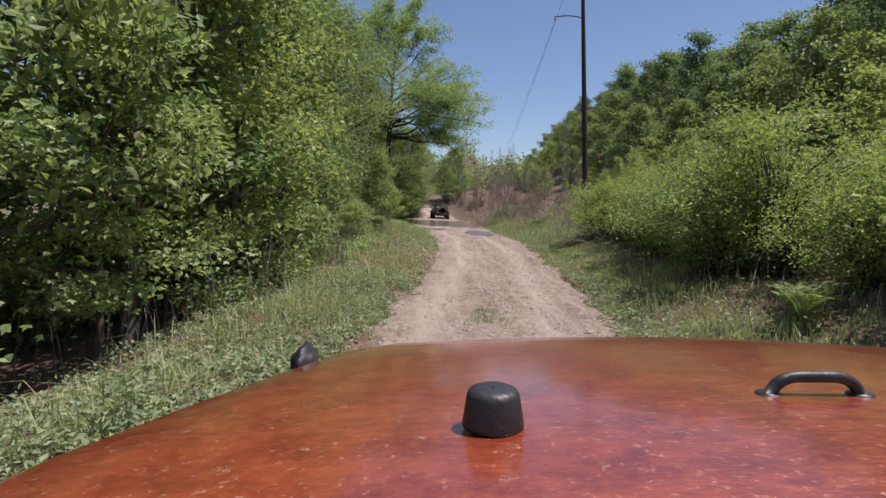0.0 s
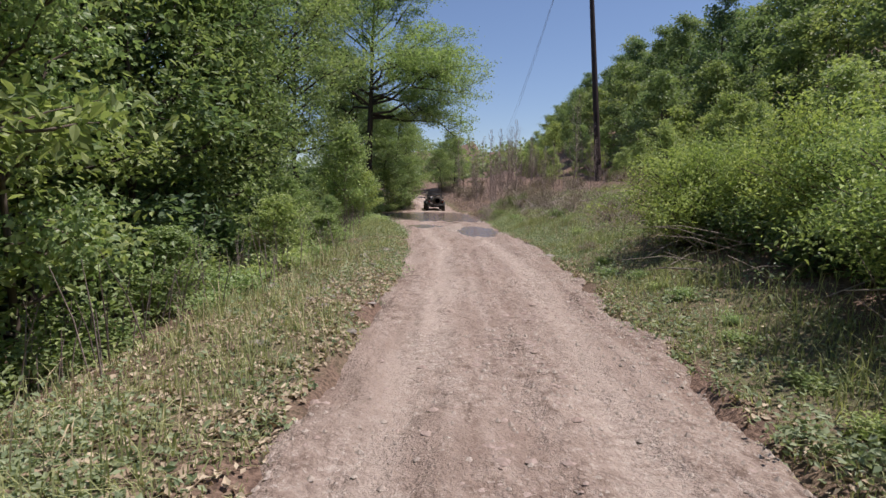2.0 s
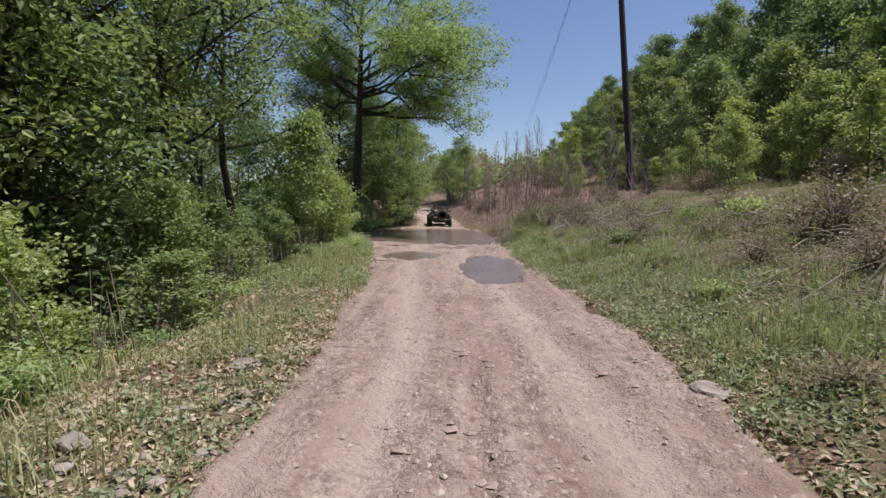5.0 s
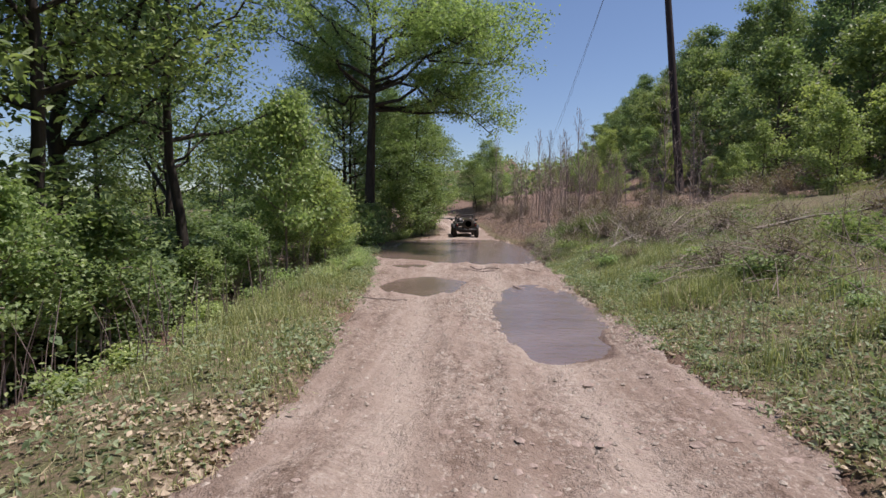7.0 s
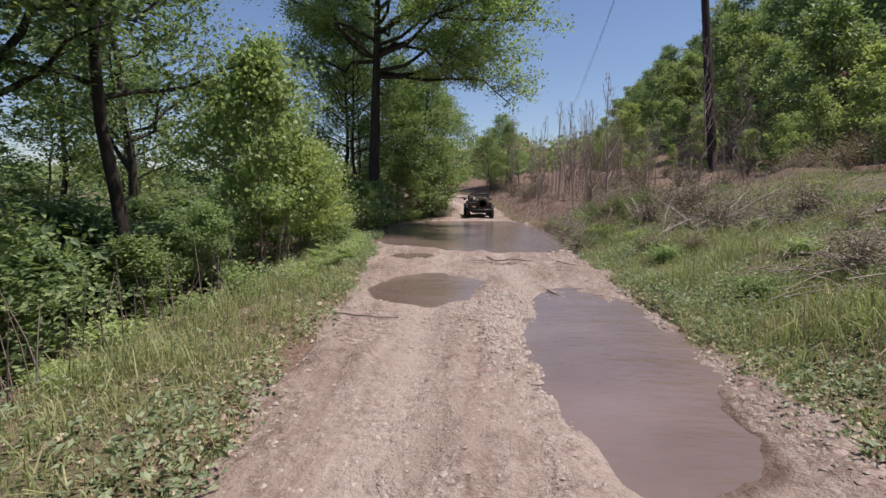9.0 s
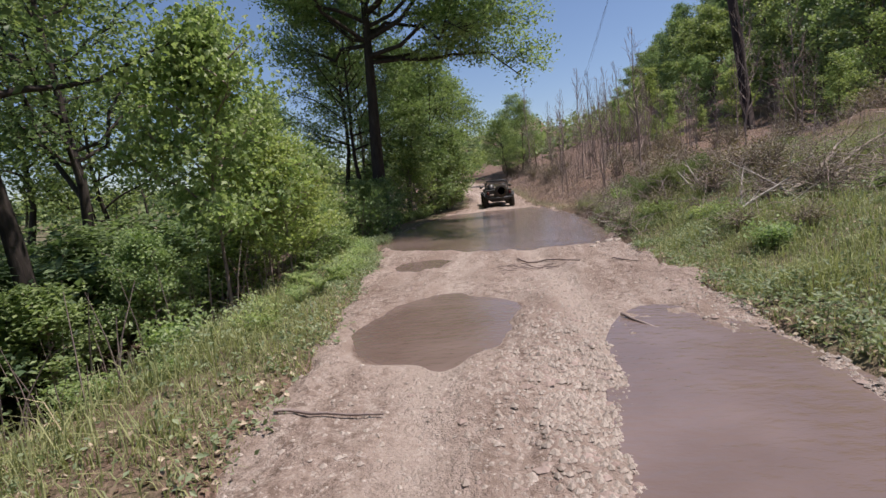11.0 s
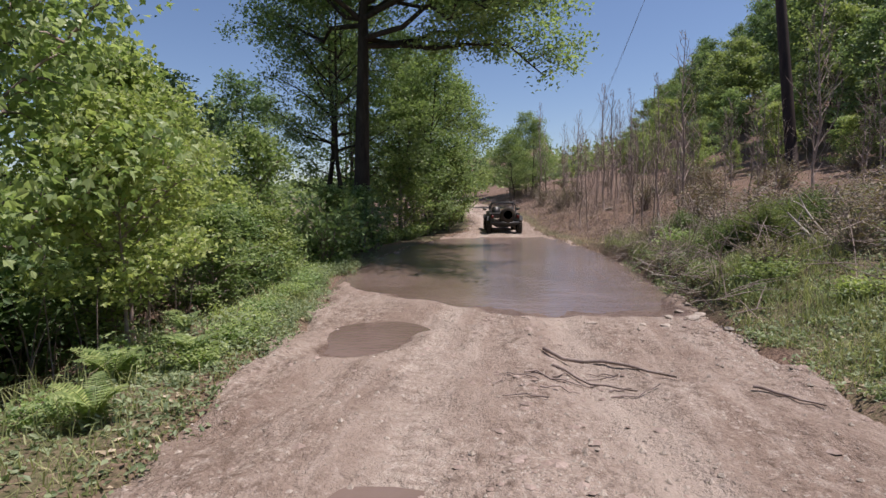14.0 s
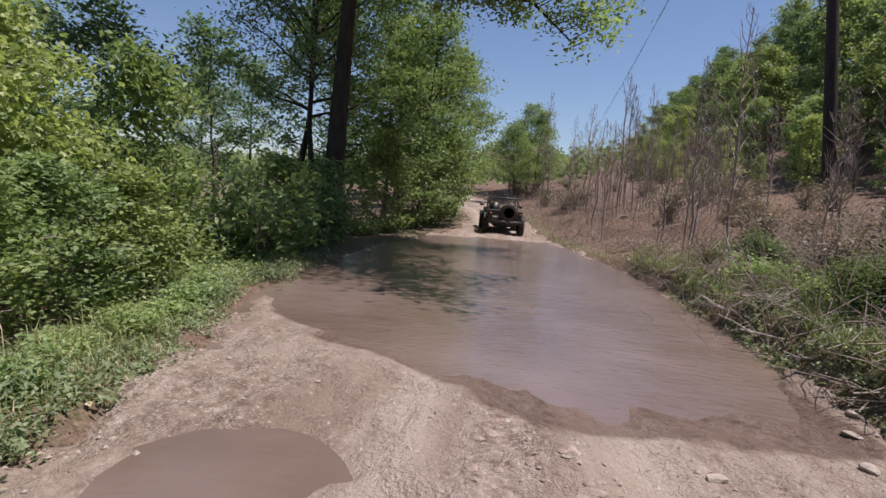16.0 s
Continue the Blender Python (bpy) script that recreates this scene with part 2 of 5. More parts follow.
class Geo:
    """Gathers vertices and faces of one mesh."""

    def __init__(self):
        self.v, self.f, self.n = [], [], 0

    def add(self, V, F):
        V = np.asarray(V, float).reshape(-1, 3)
        self.v.append(V)
        self.f.extend((np.asarray(F) + self.n).tolist() if not isinstance(F, list) else [[i + self.n for i in q] for q in F])
        self.n += len(V)
        return self

    def mesh(self, name, mat, smoothed=True):
        me = bpy.data.meshes.new(name)
        me.from_pydata(np.concatenate(self.v).tolist(), [], self.f)
        me.materials.append(mat)
        if smoothed:
            me.polygons.foreach_set("use_smooth", [True] * len(me.polygons))
        me.update()
        return me


def part(name, geo, mat, parent=None, label="", smoothed=True):
    """One mesh object from gathered geometry, under a thing or a part."""
    ob = new(name, geo.mesh(name, mat, smoothed))
    if parent is not None:
        ob.parent = parent
    return tagged(ob, label)


def tube(pts, radii, sides=6, cap=True):
    """A tapered tube along points."""
    pts, radii = np.asarray(pts, float), np.asarray(radii, float)
    k = len(pts)
    d = np.gradient(pts, axis=0)
    d /= np.linalg.norm(d, axis=1)[:, None] + 1e-9
    ref = np.where(np.abs(d[:, 2:3]) > 0.9, np.array([[1.0, 0, 0]]), np.array([[0, 0, 1.0]]))
    a = np.cross(d, ref)
    a /= np.linalg.norm(a, axis=1)[:, None] + 1e-9
    b = np.cross(d, a)
    ang = np.arange(sides) * 2 * math.pi / sides
    V = pts[:, None] + radii[:, None, None] * (np.cos(ang)[None, :, None] * a[:, None] + np.sin(ang)[None, :, None] * b[:, None])
    F = [[r * sides + c, r * sides + (c + 1) % sides, (r + 1) * sides + (c + 1) % sides, (r + 1) * sides + c] for r in range(k - 1) for c in range(sides)]
    if cap:
        F += [list(range(sides)), [(k - 1) * sides + c for c in reversed(range(sides))]]
    return V.reshape(-1, 3), F


def box(cx, cy, cz, sx, sy, sz, bevel=0.02):
    """A box with bevelled edges."""
    bm = bmesh.new()
    bmesh.ops.create_cube(bm, size=1.0)
    bmesh.ops.scale(bm, vec=(sx, sy, sz), verts=bm.verts)
    if bevel:
        bmesh.ops.bevel(bm, geom=bm.edges[:], offset=min(bevel, 0.45 * min(sx, sy, sz)), segments=2, affect="EDGES")
    bm.verts.index_update()
    V = np.array([v.co for v in bm.verts]) + (cx, cy, cz)
    F = [[v.index for v in f.verts] for f in bm.faces]
    bm.free()
    return V, F


def revolve(profile, sides=28, axis="z", at=(0, 0, 0)):
    """A turned body from (radius, height) pairs."""
    ang = np.arange(sides) * 2 * math.pi / sides
    V = np.array([[r * math.cos(a), r * math.sin(a), h] for r, h in profile for a in ang])
    if axis == "x":
        V = V[:, [2, 0, 1]]
    elif axis == "y":
        V = V[:, [0, 2, 1]]
    k = len(profile)
    F = [[r * sides + c, r * sides + (c + 1) % sides, (r + 1) * sides + (c + 1) % sides, (r + 1) * sides + c] for r in range(k - 1) for c in range(sides)]
    F += [list(range(sides)), [(k - 1) * sides + c for c in range(sides)]]
    return V + np.array(at), F


def leaves(P, size, rng, width=0.55, droop=-0.25, spread=0.55, oval=False):
    """Folded leaves at the places P; size may be an array."""
    n = len(P)
    size = np.broadcast_to(size, n) * rng.uniform(0.7, 1.3, n)
    az, el = rng.uniform(0, 2 * math.pi, n), rng.normal(droop, 0.45, n)
    d = np.stack([np.cos(az) * np.cos(el), np.sin(az) * np.cos(el), np.sin(el)], 1)
    nr = np.array([0, 0, 1.0]) + rng.normal(0, spread, (n, 3))
    s = np.cross(d, nr)
    s /= np.linalg.norm(s, axis=1)[:, None] + 1e-9
    up = np.cross(s, d)
    L, W = size[:, None] * 0.5, size[:, None] * 0.5 * width
    V = np.stack([P - d * L, P + s * W + up * W * 0.3 - d * L * 0.15, P + d * L, P - s * W + up * W * 0.3 - d * L * 0.15], 1).reshape(-1, 3)
    F = np.arange(4 * n).reshape(n, 4)
    if not oval:
        return V, F
    if oval == "maple":
        lobes = ((-0.5, 0.0, 0.0), (-0.28, 0.32, 0.08), (0.10, 0.56, 0.06), (0.13, 0.22, 0.03), (0.52, 0.0, -0.14), (0.13, -0.22, 0.03), (0.10, -0.56, 0.06), (-0.28, -0.32, 0.08))
        Z = 2 * L
        V = np.stack([P + d * Z * a + s * Z * b + up * Z * c for a, b, c in lobes], 1).reshape(-1, 3)
        i = np.arange(0, 8 * n, 8)[:, None]
        F = [list(q) for q in np.concatenate([i + [0, 1, 3, 4], i + [0, 4, 5, 7]])] + [list(q) for q in np.concatenate([i + [1, 2, 3], i + [5, 6, 7]])]
        return V, F
    lift = up * W * 0.35
    V = np.stack([P - d * L, P + s * W * 0.85 + lift - d * L * 0.45, P + s * W * 0.8 + lift + d * L * 0.2, P + d * L - up * L * 0.2, P - s * W * 0.8 + lift + d * L * 0.2, P - s * W * 0.85 + lift - d * L * 0.45], 1).reshape(-1, 3)
    i = np.arange(0, 6 * n, 6)[:, None]
    F = np.concatenate([i + [0, 1, 2, 3], i + [0, 3, 4, 5]])
    return V, F


def grid(X, Y, Z):
    r, c = X.shape
    V = np.stack([X, Y, Z], -1).reshape(-1, 3)
    i = np.arange(r * c).reshape(r, c)
    F = np.stack([i[:-1, :-1], i[:-1, 1:], i[1:, 1:], i[1:, :-1]], -1).reshape(-1, 4)
    return V, F


def set_attribute(ob, name, values):
    a = ob.data.attributes.new(name, "FLOAT", "POINT")
    a.data.foreach_set("value", np.asarray(values, np.float32).ravel())


# ---------------------------------------------------------------- lie of the land


def edge_l(y):
    return np.interp(y, [-10, 5, 10, 17, 22, 26, 30, 33, 36, 40, 43, 47, 52, 57, 62, 70, 85, 110], [-1.1, -0.8, -0.4, -0.15, -0.35, -0.7, -1.2, -1.6, -2.2, -2.9, -3.7, -4.0, -3.9, -3.2, -2.4, -3.0, -6.5, -14])


def edge_r(y):
    return np.interp(y, [-10, 5, 10, 17, 22, 30, 36, 40, 44, 48, 52, 57, 62, 70, 85, 110], [1.8, 2.1, 2.6, 3.0, 3.2, 2.9, 2.9, 3.1, 3.25, 3.2, 2.8, 2.0, 1.2, 0.6, -2.8, -10])


def road_z(y):
    return np.interp(y, [-10, 22, 28, 33, 36, 39, 44, 52, 59, 64, 72, 90, 110], [0, 0, -0.08, -0.13, -0.2, -0.32, -0.44, -0.46, -0.42, -0.25, 0.15, 1.1, 2.0])


def pools(x, y):
    """How far the road is hollowed by its puddles."""
    shore = np.interp(x, [-4, -3, -1, 0.2, 2.2, 3.2], [43.2, 42.0, 40.5, 39.4, 39.2, 39.4]) + 0.5 * fbm(x, y, 0.9, 3, 31)
    side = np.minimum(x - edge_l(y), edge_r(y) - x) + 0.5 * fbm(x, y, 0.7, 3, 35)
    big = smooth(-0.3, 1.2, y - shore) * (1 - smooth(55.5, 58.5, y + fbm(x, y, 0.5, 3, 36))) * smooth(-0.1, 0.6, side)
    out = 0.14 * big
    for cx, cy, rx, ry, deep in ((-0.4, 32.8, 1.0, 1.5, 0.11), (2.0, 29.3, 0.75, 3.3, 0.09), (-1.5, 38.0, 0.62, 0.9, 0.10), (-1.3, 36.0, 0.5, 0.45, 0.03)):
        r = np.hypot((x - cx) / rx, (y - cy) / ry) + 0.35 * fbm(x, y, 1.1, 3, 37)
        out = out + deep * (1 - smooth(0.55, 1.25, r))
    return out


def wheel_path(x, y):
    mid = 0.5 * (edge_l(y) + edge_r(y)) - 0.05 + 0.25 * fbm(y * 0.0, y, 0.12, 2, 19)
    return np.exp(-(((x - mid - 0.78) / 0.26) ** 2)) + np.exp(-(((x - mid + 0.78) / 0.26) ** 2))


def road_top(x, y):
    el, er = edge_l(y), edge_r(y)
    mid = 0.5 * (el + er) - 0.05
    rut = wheel_path(x, y)
    z = road_z(y) - 0.035 * rut - pools(x, y)
    dry = np.clip(1 - pools(x, y) / 0.05, 0.25, 1)
    z = z + 0.09 * fbm(x, y, 0.55, 3, 3) + dry * (0.08 * fbm(x, y, 3.1, 3, 23) * smooth(34, 38, y) + 0.06 * fbm(x, y, 2.2, 3, 9) + 0.05 * np.maximum(fbm(x, y, 5.0, 2, 15), 0.0) + 0.045 * fbm(x * 5.0, y * 0.55, 1.0, 3, 17))
    lip = np.minimum(x - el, er - x) + 0.55 * fbm(x, y, 1.3, 4, 21)
    return z - 0.22 * smooth(0.15, -0.45, lip)


def ground_z(x, y):
    x, y = np.asarray(x, float), np.asarray(y, float)
    dr, dl = x - edge_r(y), edge_l(y) - x
    up = np.interp(dr, [0, 0.4, 1, 2, 4, 8, 13, 19, 24, 33, 60, 100, 400], [0, 0.05, 0.22, 0.5, 0.95, 1.75, 2.35, 3.2, 5.0, 9.6, 23, 38, 46])
    up = up + 0.40 * smooth(0.05, 0.28, dr + 0.3 * fbm(x, y, 1.1, 2, 43)) * smooth(38.5, 41, y) * (1 - smooth(50, 56, y))
    up = up + 1.7 * np.maximum(0.0, fbm(x, y, 0.42, 3, 49)) * smooth(1.2, 3.0, dr) * (1 - smooth(9, 13, dr)) * smooth(44, 49, y) * (1 - smooth(66, 74, y))
    up = up * (1 - (1 - smooth(6, 14, dr)) * 0.35 * smooth(44, 54, y))
    fall = np.interp(dl, [0, 0.3, 1.0, 1.8, 3, 4.5, 8, 30, 150, 400], [0, 0.04, 0.03, -0.1, -0.55, -1.1, -1.5, -1.9, -1.5, 0])
    fall = fall * (1 - 0.55 * smooth(40, 47, y))
    near = np.exp(-(np.maximum(np.maximum(dr, dl), 0) / 25.0) ** 2)
    z = road_z(np.clip(y, -10, 110)) * near + up + fall
    off = smooth(0.1, 1.2, np.maximum(dr, dl))
    z = z + off * (0.16 * fbm(x, y, 0.6, 4, 41) + 0.05 * fbm(x, y, 2.5, 3, 45)) + 0.03 * fbm(x, y, 4.0, 2, 47)
    inside = np.minimum(-dr, -dl)
    z = z - 0.42 * smooth(-0.1, 0.5, inside)
    r = np.hypot(x, y - 30)
    ridge = smooth(140, 420, r) * (34 + 12 * fbm(x, y, 0.006, 3, 51)) * (1 - 0.7 * smooth(-25, -130, x))
    return np.where(dr > 30, np.maximum(z, ridge), z + ridge)


def gz(x, y):
    return float(ground_z(np.array([x]), np.array([y]))[0])


def axis_lines(near0, near1, step, far0, far1, grow=1.22):
    mid = list(np.arange(near0, near1 + 1e-6, step))
    s, a = step, mid[-1]
    while a < far1:
        s *= grow
        a += s
        mid.append(a)
    s, a, lo = step, mid[0], []
    while a > far0:
        s *= grow
        a -= s
        lo.append(a)
    return np.array(lo[::-1] + mid)


GX, GY = np.meshgrid(axis_lines(-9, 13, 0.28, -1500, 1500, 1.14), axis_lines(-3, 66, 0.28, -1500, 1700, 1.14))
g = Geo().add(*grid(GX, GY, ground_z(GX, GY)))
ground = tagged(part("ground", g, EARTH), "earth with leaf litter and patchy green grass", "ground", kind="structure")
dr, dl = GX - edge_r(GY), edge_l(GY) - GX
lit = np.where(dl > 0, 0.42 + 0.5 * smooth(1.2, 2.6, dl) - 0.85 * smooth(9, 14, dl), 0.26 + 0.64 * smooth(43, 50, GY) * smooth(0.3, 1.2, dr))
lit = np.maximum(lit, 0.8 * (1 - smooth(0.0, 0.5, np.maximum(dr, dl))))
lit = np.maximum(lit, 0.75 * smooth(16, 22, dr))
lit = np.maximum(lit, 0.95 * smooth(1.2, 2.0, dr) * (1 - smooth(18.5, 20.5, GY)) * (1 - smooth(8, 11, dr)))
lit = np.maximum(lit, 0.85 * np.exp(-(((GX - 7.6) / 2.2) ** 2) - (((GY - 25.5) / 3.2) ** 2)))
set_attribute(ground, "litter", lit)

RY = np.concatenate([np.arange(-6, 2, 0.15), np.arange(2, 62, 0.085), np.arange(62, 110, 0.4)])
RU = np.linspace(-0.10, 1.10, 76)
RX = edge_l(RY)[:, None] + (edge_r(RY) - edge_l(RY))[:, None] * RU[None]
RYY = np.repeat(RY[:, None], len(RU), 1)
RZ = road_top(RX, RYY)
road = tagged(part("road", Geo().add(*grid(RX, RYY, RZ)), DIRT), "pale rutted dirt track with clods and wet hollows", "dirt road", kind="structure")
set_attribute(road, "track", wheel_path(RX, RYY))
set_attribute(road, "wet", smooth(0.03, 0.08, pools(RX, RYY)) + 0.2 * smooth(36, 44, RYY) * smooth(60, 52, RYY))


def pool(level, label):
    Y = np.repeat(np.linspace(38.4, 59.5, 85)[:, None], 14, 1)
    lo, hi = edge_l(Y) - 0.1, edge_r(Y) + 0.1
    X = lo + (hi - lo) * np.linspace(0, 1, 14)[None]
    ob = part("puddle", Geo().add(*grid(X, Y, np.full_like(X, level))), WATER)
    return tagged(ob, label, "puddle", "puddles on the track", "structure")


def puddle(cx, cy, rx, ry, level, label):
    """An oval sheet of water; the hollow in the road cuts its shore."""
    a, r = np.meshgrid(np.linspace(0, 2 * math.pi, 41), np.linspace(0.0005, 1.0, 6))
    ob = part("puddle", Geo().add(*grid(cx + rx * r * np.cos(a), cy + ry * r * np.sin(a), np.full_like(a, level))), WATER)
    return tagged(ob, label, "puddle", "puddles on the track", "structure")


pool(-0.452, "wide shallow pool of muddy brown water across the track")
puddle(-0.4, 32.8, 1.25, 1.75, -0.185, "oval puddle of brown water in a wheel rut")
puddle(2.0, 29.3, 0.95, 3.7, -0.138, "long thin sheet of muddy water beside stones")
puddle(-1.5, 38.0, 0.8, 1.1, -0.335, "small dark puddle near the sandy bar")


# ---------------------------------------------------------------- trees and shrubs


def grow(seed, h, base, spread, r, limbs, twigs, per, leaf, cluster=0.3, lean=(0, 0), rise=0.5, wob=0.12, low=0.55, droop=-0.25, fine=True, extra=(), oval=False, deep=0.5):
    """Trunk, limbs and crown of one broadleaf tree."""
    rng = np.random.default_rng(seed)
    k = 10
    s = np.linspace(0, 1, k)
    tx = lean[0] * h * s + np.cumsum(rng.normal(0, wob * h / 30, k)) * (s > 0)
    ty = lean[1] * h * s + np.cumsum(rng.normal(0, wob * h / 30, k)) * (s > 0)
    tp = np.stack([tx - tx[0], ty - ty[0], s * h - 0.25], 1)
    tr = r * (1.0 - 0.88 * s ** 0.8)
    tr[0] *= 1.35
    trunk = Geo().add(*tube(tp, tr, 9))
    wood, spots = trunk, []
    for i in range(limbs + len(extra)):
        f = base / h + (0.98 - base / h) * ((i + rng.uniform(0, 0.9)) / limbs) if i < limbs else extra[i - limbs][0]
        p0 = np.array([np.interp(f, s, tp[:, c]) for c in range(3)])
        az = i * 2.39996 + rng.uniform(-0.5, 0.5)
        q = (f - base / h) / (1 - base / h + 1e-6)
        length = spread * (low + (1 - low) * math.sin(math.pi * min(1, q * 1.15 + 0.15))) * rng.uniform(0.75, 1.15) * (1 - 0.45 * q ** 3)
        el = 0.1 + rise * 1.2 * q + rng.uniform(-0.1, 0.3)
        arch = 0.18 * rise + rng.uniform(-0.12, 0.2)
        if i >= limbs:
            az, length, el, arch = extra[i - limbs][1:]
        t = np.linspace(0, 1, 6)
        bend = rng.uniform(-0.25, 0.25)
        pa = az + bend * t
        lp = p0 + np.stack([np.cos(pa) * math.cos(el) * length * t, np.sin(pa) * math.cos(el) * length * t, length * (math.sin(el) * t + arch * t ** 2)], 1)
        lp[1:-1] += rng.normal(0, 0.035 * length, (4, 3))
        lr = np.interp(f, s, tr) * 0.55 * (1 - 0.85 * t) + 0.006
        wood.add(*tube(lp, lr, 5))
        count = twigs if i < limbs else 2 * twigs
        for j in range(count):
            u = 0.28 + 0.72 * (j + rng.uniform(0.2, 1)) / count
            a = np.array([np.interp(u, t, lp[:, c]) for c in range(3)])
            ta = az + rng.normal(0, 0.9)
            tl = length * rng.uniform(0.16, 0.34)
            e = a + tl * np.array([math.cos(ta), math.sin(ta), rng.uniform(-0.25, 0.7)])
            if fine:
                wood.add(*tube([a, (a + e) / 2 + (0, 0, 0.03), e], [0.012 + 0.004 * h / 8, 0.009, 0.004], 3, False))
            spots += [e, (a + 2 * e) / 3]
        spots += [lp[-1], (lp[-1] + lp[-2]) / 2]
    spots = np.array(spots)
    P = np.repeat(spots, per, 0)
    P = P + rng.normal(0, cluster, P.shape) * (1.05, 1.05, deep)
    crown = Geo().add(*leaves(P, leaf, rng, droop=droop, spread=0.55, oval=oval))
    return trunk, crown


def tree(name, label, category, geo, leaf, bark=None, group=""):
    top = new(name)
    part("trunk", geo[0], bark or BARK, top)
    part("crown", geo[1], leaf, top, smoothed=False)
    return tagged(top, label, category, group)


def shrub_geo(seed, h, w, stems, per, leaf, cluster=0.16, hang=0.3, bare=0.0, oval=False, tufts=7):
    """Many stems from one root that arch outward, leafy all over."""
    rng = np.random.default_rng(seed)
    wood, spots = Geo(), []
    for i in range(stems):
        az, reach = rng.uniform(0, 2 * math.pi), w * math.sqrt(rng.uniform(0.02, 1.0)) * 0.5
        top = h * rng.uniform(0.55, 1.0) * (1 - 0.35 * (reach / (0.5 * w)) ** 2)
        t = np.linspace(0, 1, 6)
        d = np.array([math.cos(az), math.sin(az)])
        rad = reach * t ** 1.3
        z = top * (np.sin(t * math.pi * (0.5 + 0.5 * hang)) / math.sin(math.pi * 0.5)) * np.clip(t * 1.2, 0, 1) ** 0.2 - 0.1 * (t == 0)
        lp = np.stack([d[0] * rad, d[1] * rad, z], 1) + np.append(rng.normal(0, 0.05, 2), 0)
        wood.add(*tube(lp[::2], 0.014 * (1 - 0.75 * t[::2]) * (0.6 + 0.25 * h), 3, False))
        for u in rng.uniform(0.1, 1.0, tufts):
            a = np.array([np.interp(u, t, lp[:, c]) for c in range(3)])
            spots.append(a + rng.normal(0, 0.13 * w / 2, 3) * (1, 1, 0.6))
    P = np.repeat(np.array(spots), per, 0)
    P = P + rng.normal(0, cluster, P.shape)
    P[:, 2] = np.abs(P[:, 2] - 0.03) + 0.03
    P = P[(P[:, 2] > bare * h) | (rng.random(len(P)) < 0.22)]
    return wood, Geo().add(*leaves(P, leaf, rng, spread=0.4, oval=oval))


def shrub(name, label, geo, leaf, group, wood=None):
    top = new(name)
    tagged(part("stem", geo[0], wood or TWIG, top), kind="stuff")
    part("foliage", geo[1], leaf, top, smoothed=False)
    return tagged(top, label, "shrub", group)


def stand(x, y, turn=0.0, size=1.0, sink=0.05, tall=1.0, tip=(0, 0)):
    return pose(x, y, gz(x, y) - sink, tip[0], tip[1], turn) @ Matrix.Diagonal((size, size, size * tall, 1))


def plant_all(templates, places, relabel=()):
    """Sets each template's first place, then copies for the rest. Place: which, x, y, turn, size, tall."""
    used = set()
    for k, x, y, turn, size, tall in places:
        m = stand(x, y, turn, size, 0.06, tall)
        if k in used:
            copy_thing(templates[k], m)
            continue
        used.add(k)
        pending.append((templates[k], m))
    for ob, m in pending:
        ob.matrix_basis = m
    pending.clear()


pending = []
rng = np.random.default_rng(5)

# roadside trees on the lower side
side_trees = {
    "a": tree("maple_tree", "broadleaf tree with bright green low leafy branches", "tree", grow(11, 8.5, 1.2, 2.9, 0.11, 22, 6, 26, 0.155, 0.27, oval=True), LEAF, group="trees beside the track"),
    "b": tree("young_tree", "tall young tree with dense mid-green leaves", "tree", grow(12, 11.5, 2.2, 3.1, 0.14, 24, 6, 30, 0.160, 0.28), LEAF, group="trees beside the track"),
    "c": tree("thicket_tree", "shaded slender tree with deep green leaves", "tree", grow(13, 9.5, 1.6, 2.8, 0.09, 22, 5, 18, 0.225, 0.34, wob=0.3, fine=False), LEAF_DARK, group="trees beside the track"),
    "d": tree("open_tree", "thin-crowned tree with airy leaves against the sky", "tree", grow(14, 13.0, 4.6, 3.9, 0.17, 22, 8, 34, 0.15, 0.38, wob=0.15, rise=0.6), LEAF, SHADED_BARK, group="trees beside the track"),
    "e": tree("airy_tree", "slim tree with loose sunlit sprays and gaps of sky", "tree", grow(17, 10.5, 2.2, 2.9, 0.10, 24, 6, 22, 0.165, 0.36, wob=0.3, rise=0.7, oval=True), LEAF, SHADED_BARK, group="trees beside the track"),
    "g": tree("forked_tree", "tall dark-stemmed tree with forked trunk and thin crown", "tree", grow(18, 15.0, 4.8, 3.8, 0.22, 20, 8, 26, 0.17, 0.42, wob=0.3, rise=0.9, extra=((0.30, 0.5, 8.5, 1.15, 0.1), (0.33, 2.6, 6.5, 0.95, 0.2), (0.38, -0.9, 6.0, 0.8, 0.1))), LEAF_DARK, SHADED_BARK, group="trees beside the track"),
    "m": tree("slender_maple", "slender sunlit maple with large pale leaves and a thin stem", "tree", grow(16, 7.2, 0.8, 1.7, 0.062, 22, 6, 28, 0.085, 0.22, rise=0.6, droop=-0.6, oval="maple"), LEAF_LIGHT, group="trees beside the track"),
}
rng = np.random.default_rng(6)
places = [("e", -6.9, 27.6, 40, 0.9, 1.0), ("e", -6.6, 23.4, 300, 1.0, 1.0), ("m", -4.1, 10.2, 20, 1.0, 1.0), ("m", -4.3, 6.6, 140, 0.95, 0.9), ("m", -4.2, 13.6, 250, 0.9, 1.05), ("m", -4.6, 3.4, 80, 0.9, 0.9), ("a", -6.2, 0.2, 140, 1.0, 1.0)]
